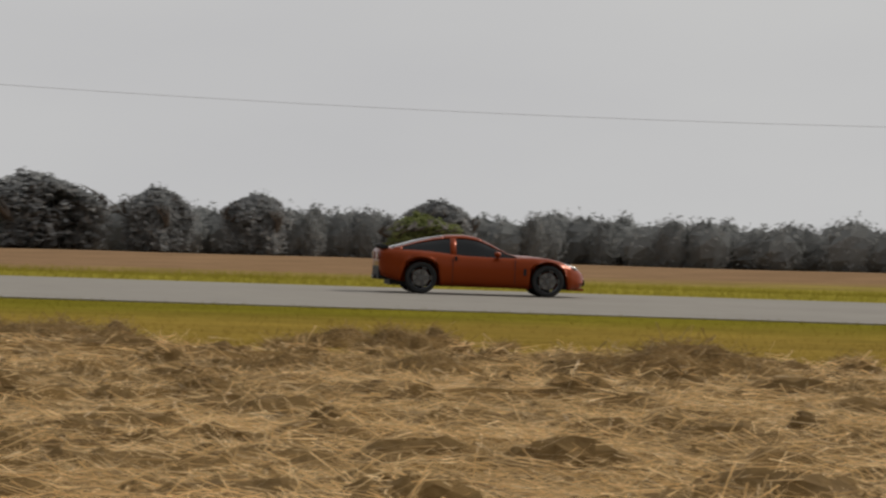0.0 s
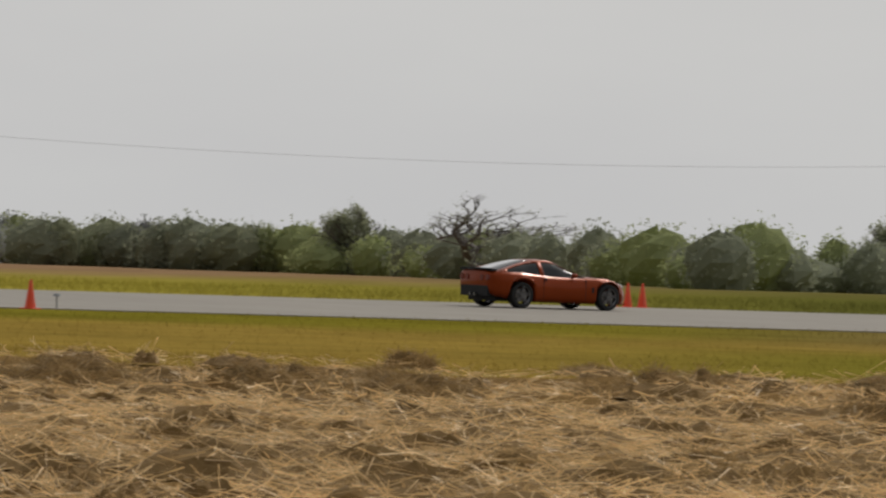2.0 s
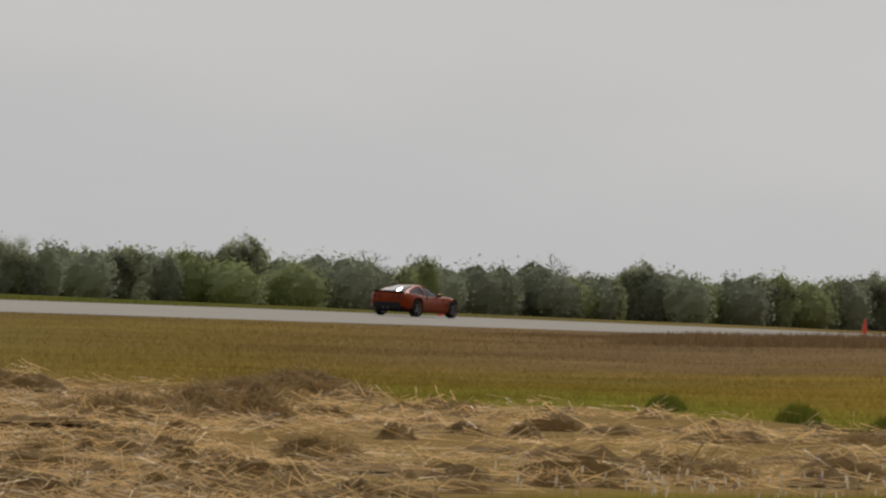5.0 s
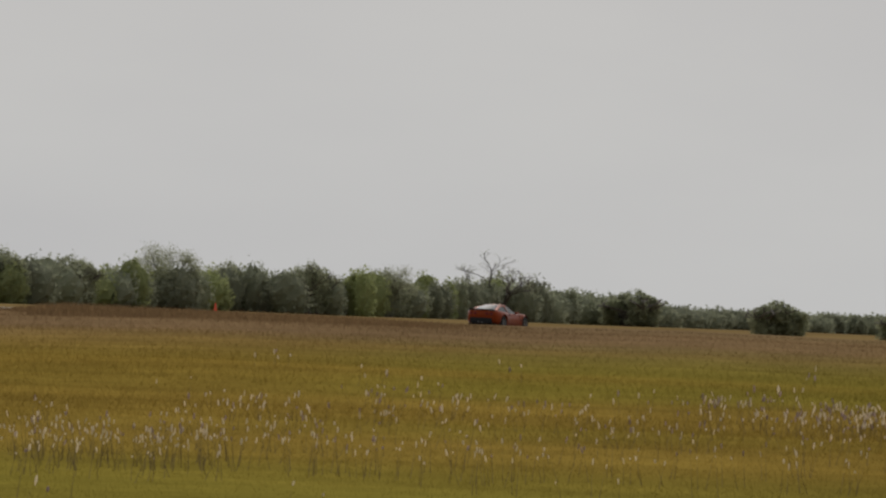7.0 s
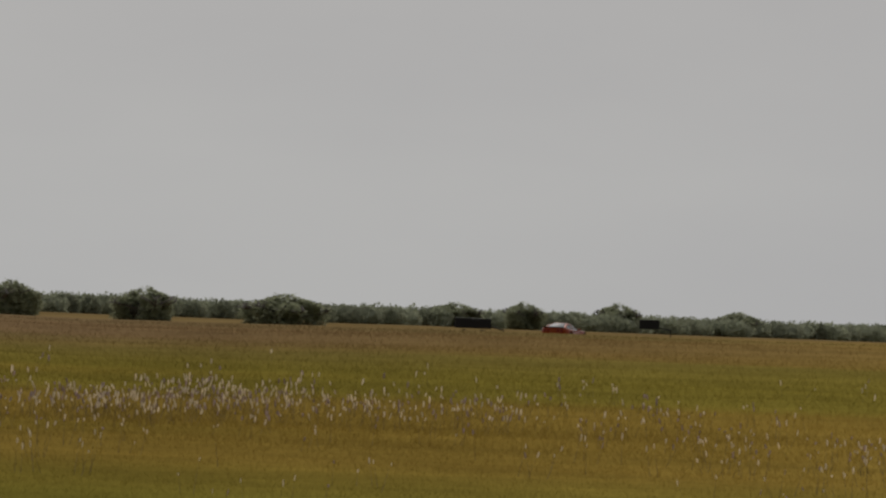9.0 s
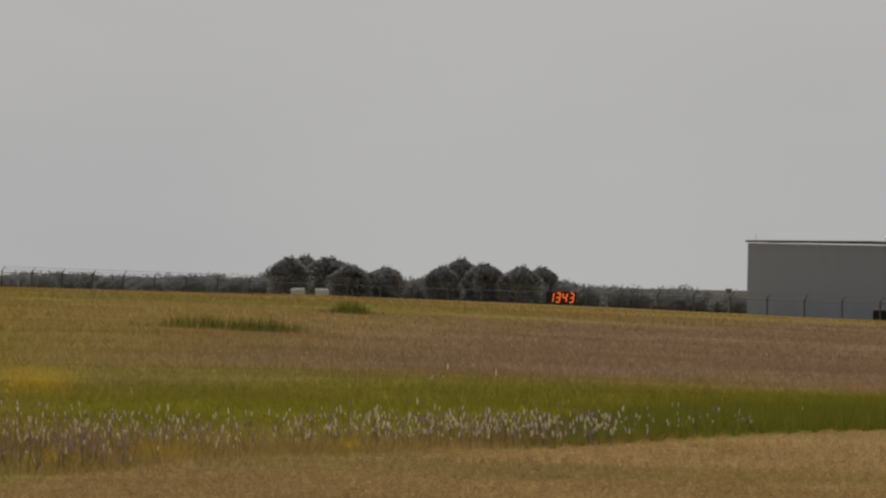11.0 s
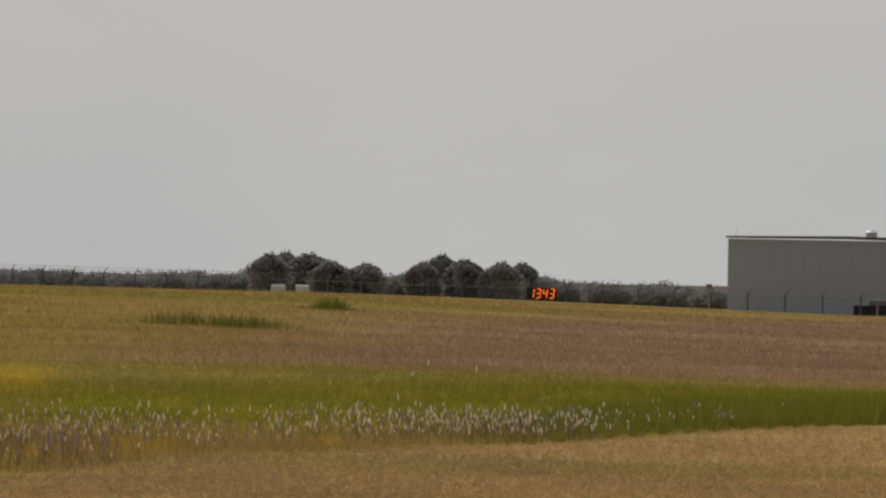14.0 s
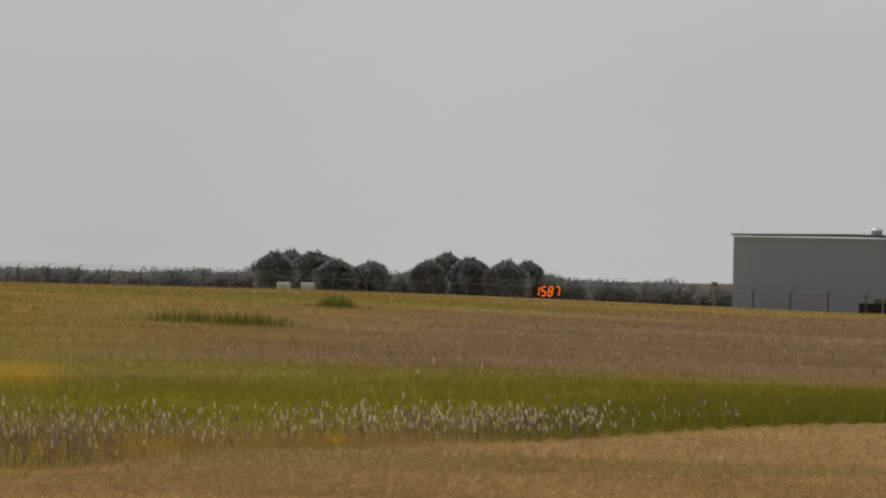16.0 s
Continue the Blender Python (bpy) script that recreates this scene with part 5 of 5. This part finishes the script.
def build_car():
    root = new("sports_car")
    tagged(root, "low orange two-door sports coupe driving along the runway", "car")
    keys = np.array([  # x, half width, underside, shoulder, centre line
        (2.20, 0.30, 0.32, 0.42, 0.45), (2.16, 0.46, 0.25, 0.49, 0.52), (2.03, 0.64, 0.19, 0.575, 0.60), (1.85, 0.80, 0.16, 0.665, 0.68), (1.6, 0.90, 0.155, 0.755, 0.75),
        (1.36, 0.92, 0.155, 0.805, 0.79), (1.05, 0.91, 0.155, 0.815, 0.83), (0.7, 0.885, 0.16, 0.81, 0.845), (0.2, 0.875, 0.165, 0.81, 0.85), (-0.4, 0.885, 0.17, 0.83, 0.86),
        (-0.9, 0.92, 0.175, 0.875, 0.88), (-1.325, 0.945, 0.18, 0.905, 0.905), (-1.7, 0.92, 0.23, 0.915, 0.925), (-1.95, 0.85, 0.29, 0.925, 0.94), (-2.1, 0.765, 0.33, 0.925, 0.945), (-2.17, 0.68, 0.38, 0.91, 0.93), (-2.2, 0.62, 0.43, 0.88, 0.90)])
    order = np.argsort(keys[:, 0])
    keys = keys[order]
    xs = np.unique(np.round(np.concatenate([np.arange(-2.16, 2.16, 0.04), [keys[0, 0], -2.18, keys[-1, 0]]]), 4))
    xs = xs[np.concatenate([[True], np.diff(xs) > 0.008])]

    def at(x):
        return [float(np.interp(x, keys[:, 0], keys[:, k])) for k in (1, 2, 3, 4)]

    v, f = [], []
    rows = []
    for x in xs:
        hw, zb, zs, zt = at(x)
        zo = zb
        for ax in AXLES:
            d = abs(x - ax)
            if d <= 0.40:
                zo = max(zo, R_WHEEL + math.sqrt(max(0, 0.40 ** 2 - d * d)))
        flare = 0.0
        for ax in AXLES:
            flare = max(flare, 0.025 * max(0, 1 - ((x - ax) / 0.6) ** 2))
        tuck = 0.085
        half = [(0.0, zb + 0.02 if zo == zb else zb + 0.02), (hw - 0.27, zb + 0.02), (hw - 0.26, min(zo, zs - 0.06)), (hw - tuck + flare, zo), (hw + flare, max(zo + 0.012, min(zo + 0.1, zs - 0.1))),
                (hw + flare, max(zo + 0.014, zs - 0.24)), (hw - 0.02 + flare * 0.6, zs - 0.10), (hw - 0.075, zs - 0.02), (hw - 0.20, zs + 0.008), (hw * 0.45, zt + 0.005), (0.0, zt + 0.012)]
        row = []
        for y, z in half:
            row.append(len(v))
            v.append((x, -y, z))
        for y, z in half[-2:0:-1]:
            row.append(len(v))
            v.append((x, y, z))
        rows.append(row)
    n = len(rows[0])
    for a, b in zip(rows[:-1], rows[1:]):
        for k in range(n):
            f.append((a[k], a[(k + 1) % n], b[(k + 1) % n], b[k]))
    f.append(tuple(rows[0]))
    f.append(tuple(rows[-1][::-1]))
    bm = bmesh.new()
    bv = [bm.verts.new(p) for p in v]
    for q in f:
        bm.faces.new([bv[k] for k in q])
    bmesh.ops.recalc_face_normals(bm, faces=bm.faces[:])
    body = part("body", bm, M_PAINT, root, smooth=True)
    # glasshouse
    roof = [(0.70, 0.835, 0.70), (0.50, 0.90, 0.695), (0.28, 1.02, 0.67), (0.08, 1.125, 0.63), (-0.12, 1.205, 0.60), (-0.38, 1.242, 0.585), (-0.75, 1.228, 0.575), (-1.05, 1.178, 0.56), (-1.4, 1.093, 0.53), (-1.75, 0.985, 0.50), (-1.92, 0.945, 0.47)]
    rx = [r[0] for r in roof][::-1]
    rz = [r[1] for r in roof][::-1]
    rw = [r[2] for r in roof][::-1]
    gx = np.linspace(-1.92, 0.70, 42)
    v, f, rows = [], [], []
    for x in gx:
        z, w = float(np.interp(x, rx, rz)), float(np.interp(x, rx, rw))
        zs = at(x)[2] - 0.035
        wb = min(at(x)[0] - 0.1, 0.80)
        z = max(z, zs + 0.03)
        k = (z - zs)
        wt = wb - 0.25 * min(1, k / 0.33) if k < 0.4 else wb - 0.25
        half = [(wb, zs), (wb - (wb - wt) * 0.5, zs + k * 0.48), (wt, zs + k * 0.86), (wt * 0.72, zs + k * 0.975), (0, z)]
        row = []
        for y, zz in half:
            row.append(len(v))
            v.append((x, -y, zz))
        for y, zz in half[-2::-1]:
            row.append(len(v))
            v.append((x, y, zz))
        rows.append(row)
    n = len(rows[0])
    for a, b in zip(rows[:-1], rows[1:]):
        for k in range(n - 1):
            f.append((a[k], b[k], b[k + 1], a[k + 1]))
    glass_pts, glass_rows = v, rows
    bm = bmesh.new()
    bv = [bm.verts.new(p) for p in v]
    for q in f:
        bm.faces.new([bv[k] for k in q])
    bmesh.ops.recalc_face_normals(bm, faces=bm.faces[:])
    part("glasshouse", bm, M_GLASS, root, "dark tinted windscreen, side and hatch glass", smooth=True)

    def shell(name, pick, mat, label=""):
        """A painted skin 12 mm over chosen panes of the glasshouse."""
        v2, f2 = [], []
        used = {}

        def idx(i, k):
            if (i, k) not in used:
                p = Vector(glass_pts[glass_rows[i][k]])
                q = Vector((p.x, p.y, p.z))
                c = Vector((p.x, 0, 0.75))
                q += (q - c).normalized() * 0.012
                used[(i, k)] = len(v2)
                v2.append(tuple(q))
            return used[(i, k)]

        for i in range(len(gx) - 1):
            for k in range(n - 1):
                if pick((gx[i] + gx[i + 1]) / 2, k):
                    f2.append((idx(i, k), idx(i + 1, k), idx(i + 1, k + 1), idx(i, k + 1)))
        bm = bmesh.new()
        bv = [bm.verts.new(p) for p in v2]
        for q in f2:
            bm.faces.new([bv[k] for k in q])
        bmesh.ops.recalc_face_normals(bm, faces=bm.faces[:])
        bmesh.ops.solidify(bm, geom=bm.faces[:], thickness=0.01)
        return part(name, bm, mat, root, label, smooth=True)

    shell("roof_panel", lambda x, k: -0.85 < x < 0.02 and 2 <= k <= 5, M_PAINT)
    shell("hatch_glass", lambda x, k: -1.92 < x <= -0.85 and k in (3, 4), M_GLASS_CLEAN, "sloping rear hatch glass")
    shell("windscreen", lambda x, k: 0.02 <= x < 0.70 and k in (3, 4), M_GLASS_CLEAN, "raked windscreen")
    for side in (0, 1):
        edge, low = (5, 2)[side], ((6, 7), (0, 1))[side]
        shell("hatch_rim", lambda x, k: (-1.95 < x <= -0.85) and k == edge, M_PAINT)
        shell("windscreen_pillar", lambda x, k: 0.02 <= x < 0.70 and k == edge, M_PAINT)
        shell("door_pillar", lambda x, k: -0.70 < x < -0.55 and k in low, M_PAINT)
        shell("rear_quarter", lambda x, k: x < -1.70 and k in low, M_PAINT)
    for s in (-1, 1):
        # door seam, handle, vent, mirror
        for sx in (0.66, -0.66):
            bm = bmesh.new()
            hw = at(sx)[0]
            box(bm, sx - 0.006, sx + 0.006, min(s * (hw - 0.05), s * (hw + 0.003)), max(s * (hw - 0.05), s * (hw + 0.003)), 0.26, 0.76)
            part("door_seam", bm, M_BLACK, root)
        bm = bmesh.new()
        hw = at(-0.5)[0]
        box(bm, -0.62, -0.57, min(s * (hw - 0.06), s * (hw + 0.006)), max(s * (hw - 0.06), s * (hw + 0.006)), 0.71, 0.80)
        part("door_handle", bm, M_BLACK, root)
        bm = bmesh.new()
        hw = at(0.9)[0]
        box(bm, 0.84, 0.90, min(s * (hw - 0.06), s * (hw + 0.012)), max(s * (hw - 0.06), s * (hw + 0.006)), 0.44, 0.58, pose(0, 0, 0))
        part("side_vent", bm, M_BLACK, root)
        bm = bmesh.new()
        bmesh.ops.create_uvsphere(bm, u_segments=12, v_segments=8, radius=1, matrix=Matrix.Translation((0.28, s * 0.90, 0.87)) @ Matrix.Diagonal((0.075, 0.11, 0.06, 1)))
        rod(bm, (0.30, s * 0.76, 0.80), (0.29, s * 0.87, 0.85), 0.03, 0.03, 6)
        part("mirror", bm, M_PAINT, root, smooth=True)
        bm = bmesh.new()
        hw = at(1.86)[0]
        bmesh.ops.create_uvsphere(bm, u_segments=14, v_segments=8, radius=1, matrix=Matrix.Translation((1.86, s * 0.63, 0.645)) @ pose(0, 0, 0, 0, 16, -s * 24) @ Matrix.Diagonal((0.19, 0.08, 0.035, 1)))
        part("headlight", bm, M_LAMP, root, smooth=True)
        for yy in (0.33, 0.57):
            bm = bmesh.new()
            rod(bm, (-2.16, s * yy, 0.76), (-2.215, s * yy, 0.76), 0.09, 0.08, 16)
            part("tail_light", bm, M_RED_LAMP, root)
        bm = bmesh.new()
        rod(bm, (-2.1, s * 0.1, 0.32), (-2.27, s * 0.1, 0.32), 0.05, 0.05, 12)
        part("exhaust_pipe", bm, M_RIM, root)
    bm = bmesh.new()
    for k in range(12):
        u0, u1 = -1 + k / 6, -1 + (k + 1) / 6
        um = (u0 + u1) / 2
        bend = 0.10 * um ** 4
        box(bm, -2.24 + bend, -2.08 + bend, u0 * 0.70, u1 * 0.70 + 0.002, 0.955 - 0.05 * um ** 6, 1.0 - 0.03 * um ** 6, pose(0, 0, 0))
    for q in (-0.5, 0.0, 0.5):
        box(bm, -2.15, -2.10, q - 0.02, q + 0.02, 0.90, 0.97)
    part("spoiler", bm, M_BLACK, root, "low dark boot-lid spoiler")
    # black valance, made larger so that it also stands for the tail's shade
    bm = bmesh.new()
    box(bm, -2.205, -2.0, -0.62, 0.62, 0.27, 0.56)
    part("rear_valance", bm, M_BLACK, root, bevel=0.03)
    bm = bmesh.new()
    box(bm, 1.95, 2.205, -0.36, 0.36, 0.25, 0.38)
    part("front_grille", bm, M_BLACK, root, bevel=0.03)
    bm = bmesh.new()
    box(bm, 1.8, 2.17, -0.5, 0.5, 0.15, 0.20)
    part("chin_spoiler", bm, M_PAINT, root, bevel=0.015)
    bm = bmesh.new()
    box(bm, -1.95, 1.85, -0.62, 0.62, 0.16, 0.72)
    part("underbody", bm, M_BLACK, root)
    tyre_me = rim_me = disc_me = None
    for ax in AXLES:
        for s in (-1, 1):
            hub = new("wheel")
            hub.parent = root
            y = s * 0.80
            hub.matrix_local = pose(ax, y, R_WHEEL, 0, 0, 0 if s < 0 else 180)
            WHEELS.append((hub, ax, y, s))
            if tyre_me is None:
                bm = bmesh.new()
                prof = [(0.235, -0.10), (0.30, -0.135), (0.328, -0.115), (R_WHEEL, -0.07), (R_WHEEL, 0.07), (0.328, 0.115), (0.30, 0.135), (0.235, 0.10)]
                vs = [bm.verts.new((p[0], p[1], 0)) for p in prof]
                es = [bm.edges.new((vs[i], vs[i + 1])) for i in range(len(vs) - 1)]
                bmesh.ops.spin(bm, geom=vs + es, cent=(0, 0, 0), axis=(0, 1, 0), angle=2 * math.pi, steps=32, use_duplicate=False)
                bmesh.ops.remove_doubles(bm, verts=bm.verts[:], dist=1e-4)
                bmesh.ops.recalc_face_normals(bm, faces=bm.faces[:])
                ty = part("tyre", bm, M_RUBBER, hub, smooth=True)
                tyre_me = ty.data
                bm = bmesh.new()
                rod(bm, (0, -0.12, 0), (0, -0.09, 0), 0.05, 0.05, 14)
                for k in range(5):
                    m = pose(0, 0, 0, 0, k * 72)
                    box(bm, 0.03, 0.235, -0.118, -0.095, -0.035, -0.012, m)
                    box(bm, 0.03, 0.235, -0.118, -0.095, 0.012, 0.035, m)
                for r0, r1, yy in ((0.245, 0.215, -0.105),):
                    bmesh.ops.create_cone(bm, cap_ends=False, segments=32, radius1=r0, radius2=r1, depth=0.03, matrix=pose(0, yy, 0, -90))
                    bmesh.ops.create_cone(bm, cap_ends=False, segments=32, radius1=r0, radius2=r0, depth=0.2, matrix=pose(0, 0, 0, -90))
                ri = part("rim", bm, M_RIM, hub)
                rim_me = ri.data
                bm = bmesh.new()
                rod(bm, (0, -0.05, 0), (0, -0.03, 0), 0.175, 0.175, 24)
                di = part("brake_disc", bm, M_DISC, hub)
                disc_me = di.data
            else:
                for nm, me in (("tyre", tyre_me), ("rim", rim_me), ("brake_disc", disc_me)):
                    o = new(nm, me)
                    o.parent = hub
    root.scale = (1.04, 1.04, 1.04)
    return root


build_straw()
build_hay_tufts()
build_piles()
build_grass()
build_tall_grass()
build_flowers()
build_clumps()
build_woods()
build_trees()
build_rails()
build_poles()
build_cones()
build_marker()
build_bush()
bird = build_bird()
build_hall()
build_fence()
build_display()
build_vehicles()
car = build_car()


def car_x(t):
    drift = float(np.interp(t, [0, 0.8, 2, 3, 4.5, 6, 7.5, 8.2, 9, 16], [0.06, 0.1, 0.1, 0.26, 0.1, 0.0, 0.35, 1.1, 2.4, 14]))
    return 23.61 + 59.96 * t + 0.5 * 0.815 * t * t + drift


def motions():
    rows = []
    for k in range(0, 161):
        t = k * 0.1
        x = car_x(t)
        z = float(road_level(x))
        slope = math.degrees(math.atan2(float(road_level(x + 2)) - float(road_level(x - 2)), 4))
        rows.append((t, pose(x, ROAD_Y, z + 0.002, 0.77, -slope, 0)))
    walk(car, rows)
    for hub, ax, y, s in WHEELS:
        turn = []
        for k in range(0, 161):
            a = (k * 75.0) % 360
            turn.append((k * 0.1, pose(ax, y, R_WHEEL) @ pose(0, 0, 0, 0, a) @ pose(0, 0, 0, 0, 0, 0 if s < 0 else 180)))
        walk(hub, turn)
    # the display turns its segments over
    for ob, m0, up, lit in FLIPS:
        spin = lambda a: m0 @ (pose(0, 0, 0, 0, 0, a) if up else pose(0, 0, 0, a))
        a0, a1 = (0, 180) if lit else (180, 360)
        walk(ob, [(0.0, spin(a0)), (15.1, spin(a0)), (15.1333, spin(a0 + 60)), (15.1667, spin(a0 + 120)), (15.2, spin(a1)), (16.0, spin(a1))])
    fly = []
    for t, b, up, r in ((0.0, 42.2, 1.2, 150), (2.3, 38.46, 0.80, 150), (2.5, 38.50, 0.815, 150), (2.7, 38.54, 0.86, 150), (5.0, 37.5, 1.6, 170), (16.0, 20.0, 5.0, 400)):
        x, y = at_bearing(b, r)
        fly.append((t, pose(x, y, EYE + r * math.tan(radians(up)), 0, 0, 150)))
    walk(bird, fly)


motions()
